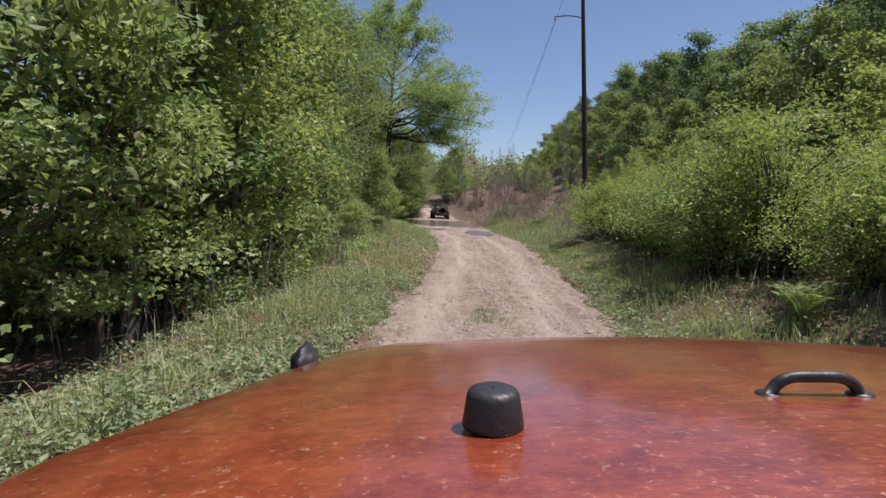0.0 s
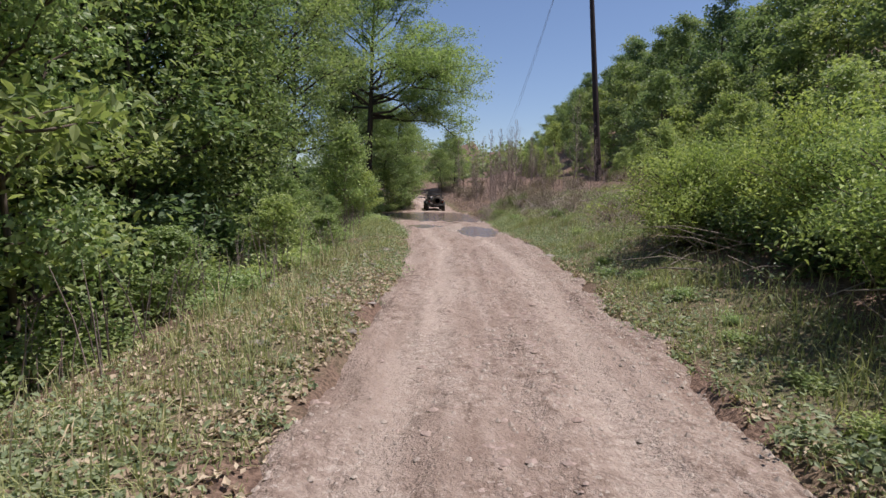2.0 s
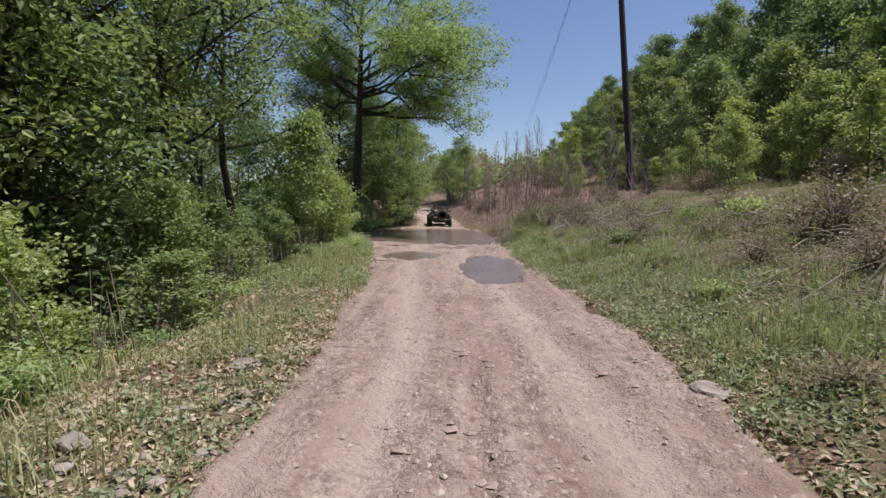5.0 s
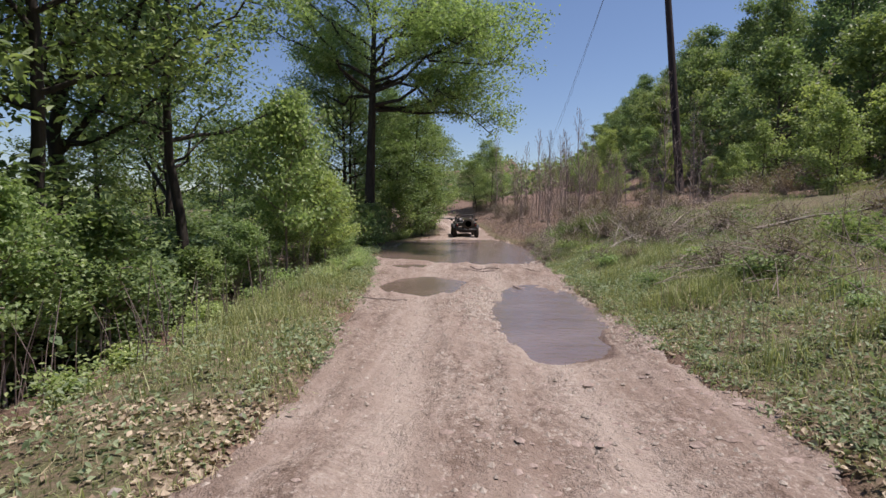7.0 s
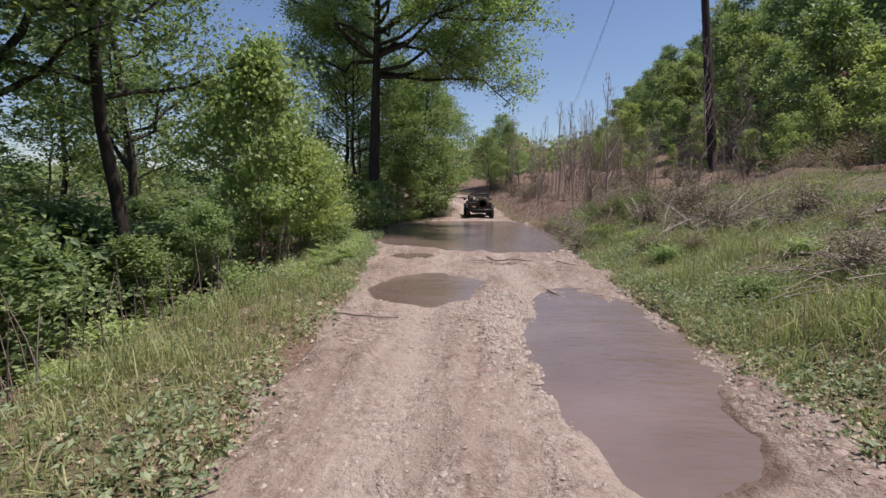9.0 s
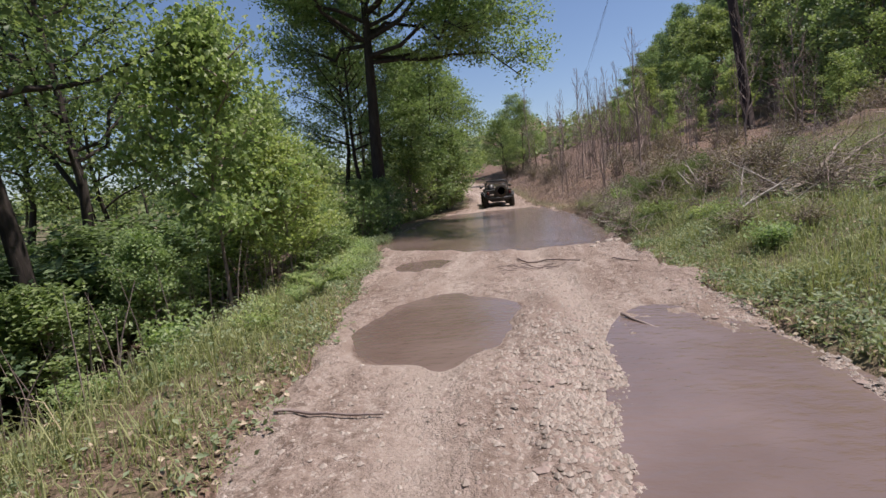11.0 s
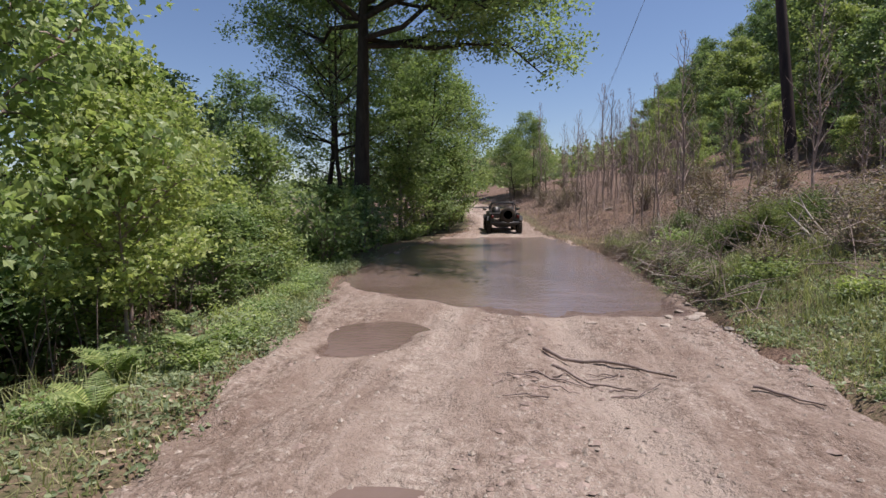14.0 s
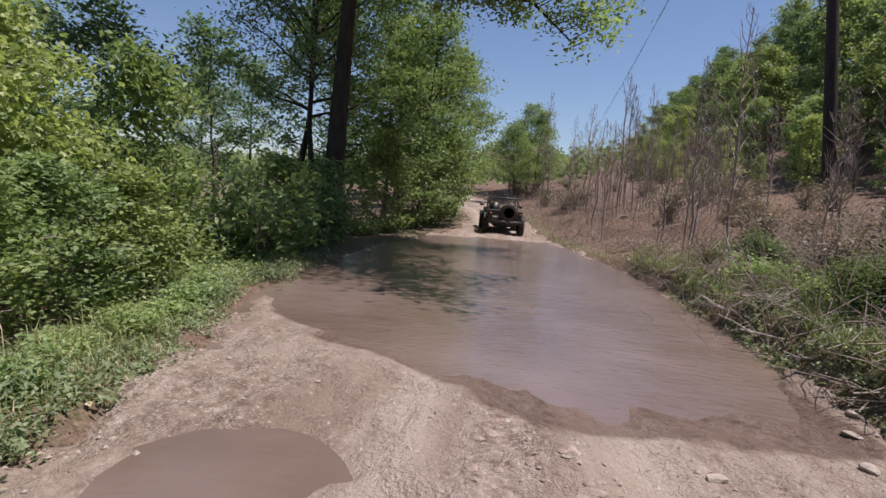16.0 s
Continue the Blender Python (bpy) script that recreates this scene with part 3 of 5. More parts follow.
for i, y in enumerate(np.arange(5.6, 26.0, 2.35)):
    kind = "abaab"[i % 5] if y < 14 else "eae"[i % 3]
    places.append((kind, edge_l(y) - 4.2 - 0.7 * math.exp(-(((y - 18) / 6.0) ** 2)) - 1.5 * (y > 14) + rng.uniform(-0.4, 0.3), y + rng.uniform(-0.4, 0.4), rng.uniform(0, 360), rng.uniform(0.85, 1.0), rng.uniform(0.95, 1.15)))
for y in np.arange(4, 31, 3.0):
    places.append(("c", edge_l(y) - 7.6 + rng.uniform(-0.8, 0.8), y + rng.uniform(-0.8, 0.8), rng.uniform(0, 360), rng.uniform(0.9, 1.15), rng.uniform(0.9, 1.1) if y < 15 else rng.uniform(0.65, 0.85)))
for y in np.arange(6, 34, 5.0):
    places.append(("c", edge_l(y) - 12.5 + rng.uniform(-1, 1), y + rng.uniform(-1, 1), rng.uniform(0, 360), rng.uniform(1.1, 1.3), rng.uniform(0.85, 1.0) if y < 15 else rng.uniform(0.4, 0.55)))
places += [("d", -6.3, 33.6, 40, 1.0, 1.0), ("d", -6.6, 29.4, 200, 0.95, 1.05), ("d", -7.0, 25.2, 320, 0.95, 1.0), ("g", -7.6, 21.6, 80, 0.9, 0.95), ("g", -8.6, 32.6, 0, 1.0, 1.0), ("g", -10.4, 39.6, 130, 0.85, 1.0), ("e", -9.9, 20.5, 10, 1.1, 1.1), ("d", -10.5, 25.5, 60, 1.0, 1.0), ("c", -8.2, 33.6, 70, 0.9, 0.33), ("c", -9.6, 29.6, 190, 0.9, 0.4), ("c", -7.6, 30.8, 290, 0.8, 0.36), ("c", -9.8, 40.2, 310, 0.9, 0.35), ("c", -8.6, 43.6, 30, 0.8, 0.5), ("c", -8.4, 36.6, 100, 0.8, 0.36), ("c", -12.5, 37.0, 20, 0.9, 0.4), ("e", -14.0, 44.0, 120, 1.1, 1.0), ("c", -34, 90.0, 50, 1.2, 1.05), ("d", -29, 92.0, 150, 1.1, 0.95), ("d", -38, 96.0, 250, 1.2, 0.9),
           ("c", -4.9, 58.0, 150, 0.95, 0.75), ("c", -3.9, 62.0, 110, 0.8, 0.7), ("b", -6.4, 62.0, 130, 1.0, 1.0), ("b", -8.8, 60.0, 30, 1.0, 1.0), ("e", -4.4, 60.2, 230, 1.0, 0.95), ("e", -3.4, 67.0, 330, 0.95, 0.95), ("e", -0.2, 82.0, 30, 0.75, 0.8), ("e", 1.6, 85.0, 130, 0.85, 0.85), ("b", 1.2, 91.0, 100, 0.9, 0.85), ("c", 0.4, 87.5, 100, 0.8, 0.6), ("c", 3.2, 90.0, 200, 0.8, 0.55), ("d", -9.2, 57.5, 220, 1.05, 1.1), ("d", -7.3, 54.6, 20, 0.85, 1.15),
           ("e", -5.6, 66.0, 75, 1.0, 1.0), ("b", -8.0, 71.0, 15, 1.0, 1.1), ("a", -7.0, 77.0, 190, 1.1, 1.1), ("c", -14, 52.0, 60, 1.0, 0.8), ("d", -17, 44.0, 300, 1.0, 0.85), ("c", -21, 48.0, 30, 1.1, 0.7),
           ("c", -11.0, 66.0, 280, 1.2, 1.1), ("c", -10, 84.0, 33, 1.2, 1.1), ("c", -12, 92.0, 222, 1.3, 1.2), ("c", -0.5, 94.0, 12, 1.1, 0.7), ("c", -5.0, 99.0, 100, 1.2, 0.9), ("c", -15, 61.0, 200, 1.1, 0.9), ("c", -26, 40.0, 80, 1.2, 0.7), ("c", -24, 60.0, 180, 1.3, 0.9)]
plant_all(side_trees, places)

# the big oak by the pool: clear dark trunk, long limbs that sink over the water
oak = tree("oak_tree", "large oak with dark trunk and long leafy limbs over the track", "tree", grow(21, 19.0, 8.6, 6.4, 0.40, 27, 14, 60, 0.17, 0.30, wob=0.012, rise=0.75, low=0.72, lean=(0.03, 0.0), deep=0.75, extra=((0.445, 0.02, 7.4, 0.26, -0.46), (0.46, -0.55, 7.4, 0.30, -0.40), (0.50, 0.25, 7.2, 0.40, -0.34), (0.53, -0.30, 7.8, 0.42, -0.30), (0.50, 2.9, 4.6, 0.62, -0.1), (0.58, -0.95, 7.4, 0.42, -0.26), (0.62, 0.1, 7.6, 0.5, -0.25), (0.50, -0.72, 9.8, 0.26, -0.24), (0.56, -0.50, 9.2, 0.36, -0.26))), LEAF_OAK, SHADED_BARK)
oak.matrix_basis = stand(-6.1, 53.0, 0, 1.0, 0.1)

# broad-leaved saplings in the sun
saplings = {
    "s": tree("maple_sapling", "sunlit maple sapling with large pale green leaves", "sapling", grow(31, 3.9, 1.25, 1.15, 0.035, 22, 6, 30, 0.074, 0.175, rise=0.9, droop=-0.6, oval="maple"), LEAF_LIGHT, TWIG, "saplings beside the track"),
    "t": tree("bushy_sapling", "leafy young sapling in dense undergrowth", "sapling", grow(32, 3.0, 0.4, 1.1, 0.03, 18, 5, 22, 0.11, 0.17, rise=0.8), LEAF, TWIG, "saplings beside the track"),
}
plant_all(saplings, [
    ("s", -4.75, 36.0, 0, 1.25, 1.1), ("s", -5.1, 38.6, 130, 1.05, 1.0), ("s", -5.2, 34.6, 220, 0.6, 0.9), ("s", -3.9, 36.9, 320, 0.8, 0.9), ("t", -6.2, 36.4, 60, 0.9, 0.8), ("t", -5.8, 33.2, 15, 0.8, 0.75), ("t", -6.2, 31.4, 95, 0.9, 0.75),
    ("s", -6.3, 41.4, 165, 1.1, 0.95), ("t", -5.6, 43.3, 45, 1.0, 1.2), ("t", -4.8, 40.8, 80, 0.75, 0.8), ("t", -4.6, 39.8, 150, 0.7, 0.8), ("t", -6.0, 39.2, 10, 0.9, 0.8), ("t", -5.0, 42.2, 250, 0.75, 0.8),
    ("t", -5.2, 29.3, 100, 1.0, 0.9), ("s", -5.3, 27.4, 280, 0.85, 0.9), ("t", -6.5, 45.0, 310, 1.0, 0.8), ("t", -5.4, 47.8, 30, 1.0, 0.8), ("t", -5.4, 50.6, 120, 1.0, 0.8), ("t", -5.0, 55.6, 310, 1.3, 1.0), ("t", -4.2, 58.2, 60, 1.3, 1.15), ("t", -3.4, 61.0, 170, 1.25, 1.2), ("t", -3.6, 64.0, 260, 1.3, 1.2), ("s", -3.6, 21.0, 30, 0.7, 0.75), ("t", -3.0, 23.5, 200, 0.7, 0.6), ("t", -4.2, 17.0, 90, 0.8, 0.7),
])

# shrubs
shrubs = {
    "r": shrub("rose_thicket", "dense arching thicket of bright green rose briars", shrub_geo(41, 2.1, 3.0, 46, 84, 0.056, 0.12, 0.55, 0.05, True, 3), LEAF_ROSE, "thicket on the bank", BARK),
    "q": shrub("bank_shrub", "rounded dark green shrub on the bank", shrub_geo(42, 1.7, 2.2, 30, 72, 0.06, 0.115, 0.4, 0.05, True, 3), LEAF, "thicket on the bank", BARK),
    "u": shrub("undergrowth_shrub", "low leafy undergrowth in shade", shrub_geo(43, 1.2, 1.8, 24, 6, 0.12, 0.15, oval=True), LEAF, "undergrowth"),
    "v": shrub("bramble_bush", "half-leafless reddish-brown bramble bush", shrub_geo(45, 1.3, 2.2, 62, 2, 0.085, 0.16), BRAMBLE, "brambles on the slope"),
    "n": shrub("shade_shrub", "deep green shrub in the shade of the trees", shrub_geo(46, 1.5, 2.0, 22, 7, 0.15, 0.2), LEAF_DARK, "undergrowth"),
    "k": shrub("mounded_shrub", "dense dark green mounded shrub beside the muddy pool", shrub_geo(47, 1.35, 2.1, 46, 80, 0.05, 0.11, 0.5, 0.05, True, 3), LEAF_BANK, "thicket on the bank", BARK),
    "w": shrub("weed_clump", "knee-high clump of fresh green weeds", shrub_geo(44, 0.65, 1.0, 22, 8, 0.085, 0.10), LEAF_LIGHT, "undergrowth"),
}
rng = np.random.default_rng(15)
places = []
for y in np.arange(3.5, 18.2, 1.45):
    places.append(("r", edge_r(y) + (2.25 if y < 12.5 else 2.6) + 1.6 * max(0.0, 1 - (y - 3.5) / 6.0) + rng.uniform(-0.3, 0.3), y + rng.uniform(-0.4, 0.4), rng.uniform(0, 360), rng.uniform(0.7, 1.3), rng.uniform(0.85, 1.35)))
    places.append(("rqv"[int(rng.integers(3))], edge_r(y) + 4.3 + rng.uniform(-0.6, 0.6), y + rng.uniform(-0.6, 0.6), rng.uniform(0, 360), rng.uniform(0.8, 1.25), rng.uniform(0.7, 1.0)))
    places.append(("qvr"[int(rng.integers(3))], edge_r(y) + 6.9 + rng.uniform(-0.7, 0.7), y + rng.uniform(-0.6, 0.6), rng.uniform(0, 360), rng.uniform(0.8, 1.3), rng.uniform(0.6, 0.95)))
for y in np.arange(8.0, 18.5, 0.9):
    places.append(("w", edge_r(y) + 0.75 + 1.3 * max(0.0, 1 - (y - 3.5) / 6.0) + rng.uniform(-0.2, 0.2), y + rng.uniform(-0.3, 0.3), rng.uniform(0, 360), rng.uniform(0.3, 0.5), rng.uniform(0.5, 0.9)))
    places.append(("n", edge_r(y) + 2.45 + 1.8 * max(0.0, 1 - (y - 3.5) / 6.0) + rng.uniform(-0.2, 0.2), y + rng.uniform(-0.2, 0.2), rng.uniform(0, 360), rng.uniform(0.5, 0.65), rng.uniform(0.8, 1.1)))
for y in np.arange(8.5, 15, 1.2):
    places.append(("u", edge_l(y) - 3.3 + rng.uniform(-0.3, 0.3), y, rng.uniform(0, 360), rng.uniform(0.6, 0.9), rng.uniform(0.7, 1.0)))
for y in np.arange(11, 25, 1.8):
    places.append(("u", edge_l(y) - 4.2 + rng.uniform(-0.4, 0.4), y, rng.uniform(0, 360), rng.uniform(0.8, 1.15), rng.uniform(0.8, 1.1)))
for y in np.arange(3.5, 12, 1.3):
    places.append(("u", edge_l(y) - 6.6 + rng.uniform(-0.6, 0.6), y, rng.uniform(0, 360), rng.uniform(1.1, 1.5), rng.uniform(1.0, 1.4)))
for i in range(22):
    y = rng.uniform(20, 62)
    places.append(("v", edge_r(y) + rng.uniform(13.0, 18.0), y, rng.uniform(0, 360), rng.uniform(0.9, 1.5), rng.uniform(0.9, 1.3)))
for y in np.arange(15, 33, 1.1):
    places.append(("w", edge_l(y) - 2.3 + rng.uniform(-0.4, 0.3), y + rng.uniform(-0.4, 0.4), rng.uniform(0, 360), rng.uniform(0.6, 1.1), rng.uniform(0.7, 1.1)))
for y in np.arange(31, 47, 1.2):
    if y > 41:
        places.append(("u", edge_l(y) - 1.75 + rng.uniform(-0.3, 0.2), y, rng.uniform(0, 360), rng.uniform(0.65, 0.95), rng.uniform(0.8, 1.05)))
    places.append(("w", edge_l(y) - 1.2 + rng.uniform(-0.3, 0.2), y + 0.5, rng.uniform(0, 360), rng.uniform(0.45, 0.85), rng.uniform(0.7, 1.05)))
for y in np.arange(36.5, 45, 0.8):
    places.append(("w", edge_l(y) - 0.55 + rng.uniform(-0.25, 0.1), y, rng.uniform(0, 360), rng.uniform(0.5, 0.85), rng.uniform(0.6, 1.0)))
for y in np.arange(46, 72, 2.0):
    places.append(("u", edge_l(y) - 1.2 + rng.uniform(-0.8, 0.3), y + rng.uniform(-0.7, 0.7), rng.uniform(0, 360), rng.uniform(0.7, 1.5), rng.uniform(0.7, 1.4)))
for x, y, k, sz in ((5.15, 17.7, "r", 1.1), (5.9, 18.7, "r", 0.95), (4.95, 42.45, "k", 0.85), (5.65, 42.9, "k", 0.9), (4.4, 42.9, "k", 0.72), (4.7, 46.8, "k", 0.72), (6.4, 41.2, "v", 0.9), (5.7, 38.6, "v", 0.75), (6.2, 37.6, "v", 0.8), (5.3, 43.4, "v", 0.95), (5.9, 44.6, "v", 1.1), (6.3, 43.2, "v", 1.0), (4.9, 44.8, "v", 0.9), (5.3, 40.6, "v", 0.7), (7.2, 42.4, "v", 0.8), (6.9, 44.2, "v", 0.8), (4.4, 43.9, "w", 0.8), (6.6, 40.6, "v", 0.8), (7.8, 37.0, "v", 0.8), (5.2, 31.0, "v", 0.6), (5.9, 30.2, "v", 0.7), (7.3, 25.0, "v", 1.0), (8.6, 26.8, "v", 0.9), (6.3, 22.8, "v", 0.6), (10.0, 23.5, "v", 1.0), (4.2, 48.2, "v", 0.7), (9.5, 33.0, "v", 0.8), (10.5, 27.5, "v", 0.8), (8.3, 29.5, "w", 1.3), (4.3, 45.6, "w", 1.1)):
    places.append((k, x, y, rng.uniform(0, 360), sz, 0.9))
for y in np.arange(21.0, 45, 1.15):
    places.append(("n", edge_l(y) - 5.6 + rng.uniform(-0.9, 0.7), y, rng.uniform(0, 360), rng.uniform(1.35, 1.7), rng.uniform(1.0, 1.3)))
for i in range(70):
    y = rng.uniform(19.5, 47)
    places.append(("wwuv"[i % 4], edge_r(y) + 0.7 + 6.5 * rng.random() ** 1.4, y, rng.uniform(0, 360), rng.uniform(0.35, 0.75), rng.uniform(0.5, 0.9)))
for i in range(34):
    y = rng.uniform(10, 47)
    places.append(("n", edge_l(y) - rng.uniform(6.0, 9.5), y, rng.uniform(0, 360), rng.uniform(1.0, 1.6), rng.uniform(0.9, 1.3)))
for i in range(15):
    places.append(("v", rng.normal(7.9, 1.3), rng.normal(25.5, 2.4), rng.uniform(0, 360), rng.uniform(0.4, 0.75), rng.uniform(0.6, 0.9)))
for i in range(36):
    y = rng.uniform(46, 92)
    places.append(("v", edge_r(y) + rng.uniform(2.5, 15), y, rng.uniform(0, 360), rng.uniform(0.7, 1.4), rng.uniform(0.7, 1.1)))
plant_all(shrubs, places)

# ---------------------------------------------------------------- wooded hillside
hill = {
    "h": tree("hillside_tree", "full-crowned green tree on the wooded hillside", "tree", grow(51, 9.0, 1.4, 3.1, 0.14, 20, 6, 17, 0.29, 0.40, fine=False), LEAF_HILL, group="trees on the hillside"),
    "i": tree("dark_hill_tree", "tall dark green tree on the wooded hillside", "tree", grow(52, 11.5, 2.0, 3.0, 0.16, 22, 6, 20, 0.27, 0.40, fine=False), LEAF_DARK, group="trees on the hillside"),
    "j": tree("pale_hill_tree", "young light green tree at the wood's edge", "tree", grow(53, 6.5, 0.5, 2.1, 0.09, 18, 6, 13, 0.24, 0.30, fine=False), LEAF_PALE, group="trees on the hillside"),
}
hill["k"] = tree("edge_sapling", "pale green young tree at the wood's foot", "tree", grow(54, 5.0, 0.4, 1.5, 0.06, 18, 5, 16, 0.17, 0.24, rise=0.9, fine=False), LEAF_PALE, group="trees on the hillside")
rng = np.random.default_rng(26)
places = []
for i in range(30):
    y = rng.uniform(33, 78)
    places.append(("k", edge_r(y) + rng.uniform(12.0, 18.5), y, rng.uniform(0, 360), rng.uniform(0.45, 0.95), rng.uniform(0.85, 1.25)))
rng = np.random.default_rng(25)
for y in np.arange(14, 150, 5.2):
    for k, d0, sz in (("j", 17.0, 0.85), ("h", 21.5, 1.0), ("i", 27, 1.1), ("h", 35, 1.35)):
        if y < 30 and d0 < 20:
            continue
        yy = y + rng.uniform(-2, 2)
        places.append((k, max(edge_r(np.clip(yy, 0, 70)), 1.5) + d0 + max(0.0, yy - 62) * 0.06 + rng.uniform(-1.6, 1.6), yy, rng.uniform(0, 360), sz * rng.uniform(0.8, 1.2), rng.uniform(0.85, 1.15)))
for x, y, sz in ((11.0, 20.0, 0.55), (13.5, 25.5, 0.65), (9.8, 15.5, 0.5), (15.0, 19.5, 0.8), (12.5, 12.0, 0.7), (17.5, 30.0, 0.7)):
    places.append(("j", x, y, rng.uniform(0, 360), sz, 0.9))
for i in range(30):
    y = rng.uniform(60, 120)
    places.append(("j", max(edge_r(y), -2) + rng.uniform(13.0, 18.0) + (2.0 if y < 72 else 0.05 * (y - 72)), y, rng.uniform(0, 360), rng.uniform(0.35, 0.6), rng.uniform(0.8, 1.2)))
# the bank in front of the pole stays open
places = [p for p in places if not (24 < p[2] < 73 and p[1] < 2.2 + 17.8 * p[2] / 70.2)]
plant_all(hill, places)

# far woods on the ridges all round
rng = np.random.default_rng(77)
n = 1150
ang, rad = rng.uniform(-1.25, 1.25, n), rng.uniform(130, 430, n)
fx, fy = rad * np.sin(ang), 20 + rad * np.cos(ang)
keep = (fx < 25) | (rad > 190)
fx, fy = fx[keep], fy[keep]
P = np.repeat(np.stack([fx, fy, ground_z(fx, fy) + 3.5], 1), 34, 0)
P = P + rng.normal(0, 1.0, P.shape) * (2.0, 2.0, 1.9)
woods = tagged(part("far_woods", Geo().add(*leaves(P, 1.7, rng, 0.8)), LEAF_HILL, smoothed=False), "far wooded ridge in full leaf", "woods", kind="stuff")

# ---------------------------------------------------------------- bare saplings and brush


def bare_geo(seed, h, r, branches):
    rng = np.random.default_rng(seed)
    s = np.linspace(0, 1, 7)
    tp = np.stack([np.cumsum(rng.normal(0, 0.035 * h / 4, 7)), np.cumsum(rng.normal(0, 0.035 * h / 4, 7)), s * h - 0.1], 1)
    wood = Geo().add(*tube(tp, r * (1 - 0.85 * s), 6))
    for i in range(branches):
        f = 0.22 + 0.75 * i / branches + rng.uniform(0, 0.03)
        a = np.array([np.interp(f, s, tp[:, c]) for c in range(3)])
        az, ln = rng.uniform(0, 2 * math.pi), h * 0.3 * (1.1 - f) + 0.18
        e = a + ln * np.array([0.36 * math.cos(az), 0.36 * math.sin(az), rng.uniform(0.7, 1.0)])
        m = (a + e) / 2 + ln * 0.1 * np.array([math.cos(az), math.sin(az), -0.3])
        wood.add(*tube([a, m, e], [r * 0.45 * (1 - 0.6 * f), r * 0.3 * (1 - 0.6 * f), 0.004], 4))
        for _ in range(3):
            b = m + (e - m) * rng.uniform(0, 0.8)
            wood.add(*tube([b, b + ln * 0.4 * np.array([rng.normal(0, 0.5), rng.normal(0, 0.5), 0.8])], [0.007, 0.003], 3, False))
    return wood


def bare_tree(seed, h, r, branches):
    top = new("bare_sapling")
    part("trunk", bare_geo(seed, h, r, branches), TWIG, top)
    return tagged(top, "thin leafless grey-brown sapling on the brushy bank", "sapling", "bare saplings")


bare = {"x": bare_tree(61, 5.8, 0.05, 30), "y": bare_tree(62, 4.2, 0.030, 20), "z": bare_tree(63, 3.0, 0.020, 12)}
places = [("x", 6.6, 53.4, 0, 1.15, 1.1), ("x", 6.1, 55.5, 80, 1.0, 1.1), ("x", 4.9, 54.5, 150, 0.75, 1.0), ("y", 4.4, 50.5, 30, 1.0, 1.05)]
for i in range(74):
    y = rng.uniform(49, 84)
    places.append(("xyyzz"[i % 5], edge_r(y) + rng.uniform(1.2, 11) + 0.05 * (y - 49), y, rng.uniform(0, 360), rng.uniform(0.85, 1.3), rng.uniform(0.9, 1.25)))
plant_all(bare, places)


def twig_stuff(name, label, spots, length, r, mat, seed, flat=0.35):
    rng = np.random.default_rng(seed)
    geo = Geo()
    for p in spots:
        az, el, ln = rng.uniform(0, 2 * math.pi), abs(rng.normal(0, flat)), length * rng.uniform(0.4, 1.3)
        d = np.array([math.cos(az) * math.cos(el), math.sin(az) * math.cos(el), math.sin(el)])
        q = np.asarray(p)
        geo.add(*tube([q - d * ln * 0.3, q + d * ln * 0.2 + (0, 0, 0.06 * ln), q + d * ln * 0.7], [r, r * 0.8, r * 0.35], 3, False))
    return tagged(part(name, geo, mat), label, "brush", kind="stuff")


n = 4200
ty = rng.uniform(44, 88, n)
tx = edge_r(ty) + 0.4 + np.abs(rng.normal(0, 8.0, n))
uy = rng.uniform(19, 46, 1700)
ux = edge_r(uy) + 1.6 + np.abs(rng.normal(0, 5.0, 1700))
ok = fbm(ux, uy, 0.35, 3, 88) > 0.12
tx, ty = np.concatenate([tx, ux[ok], rng.normal(5.8, 1.3, 640), edge_r(np.linspace(39, 50, 90)) + rng.normal(0.25, 0.12, 90)]), np.concatenate([ty, uy[ok], rng.normal(43.0, 1.8, 640), np.linspace(39, 50, 90)])
n = len(tx)
sp = np.stack([tx, ty, ground_z(tx, ty) + np.abs(rng.normal(0, 0.26, n))], 1)
twig_stuff("dead_brush", "tangled reddish-brown dead brambles on the bank", sp, 0.9, 0.008, TWIG, 71, 0.7)
cy = rng.uniform(5.5, 19.5, 80)
cx = edge_r(cy) + 1.2 + 2.0 * np.maximum(0, 1 - (cy - 3.5) / 6.0) + np.abs(rng.normal(0, 0.7, 80))
twig_stuff("dead_canes", "pale arching dead canes under the thicket", np.stack([cx, cy, ground_z(cx, cy) + np.abs(rng.normal(0, 0.3, 80))], 1), 1.1, 0.008, DEAD, 73, 0.5)
cy = rng.uniform(6, 43, 520)
cx = edge_l(cy) - rng.uniform(1.7, 4.6, 520)
geo = Geo()
for x, y in zip(cx, cy):
    h, lean = rng.uniform(0.35, 1.3), rng.normal(0, 0.07, 2)
    z = gz(x, y) - 0.03
    geo.add(*tube([(x, y, z), (x + lean[0] * h, y + lean[1] * h, z + h * 0.55), (x + 2.4 * lean[0] * h, y + 2.4 * lean[1] * h, z + h)], [0.010, 0.008, 0.004], 3, False))
tagged(part("dead_stalks", geo, TWIG), "thin upright dead weed stalks in the shade", "stalks", kind="stuff")
sp = []
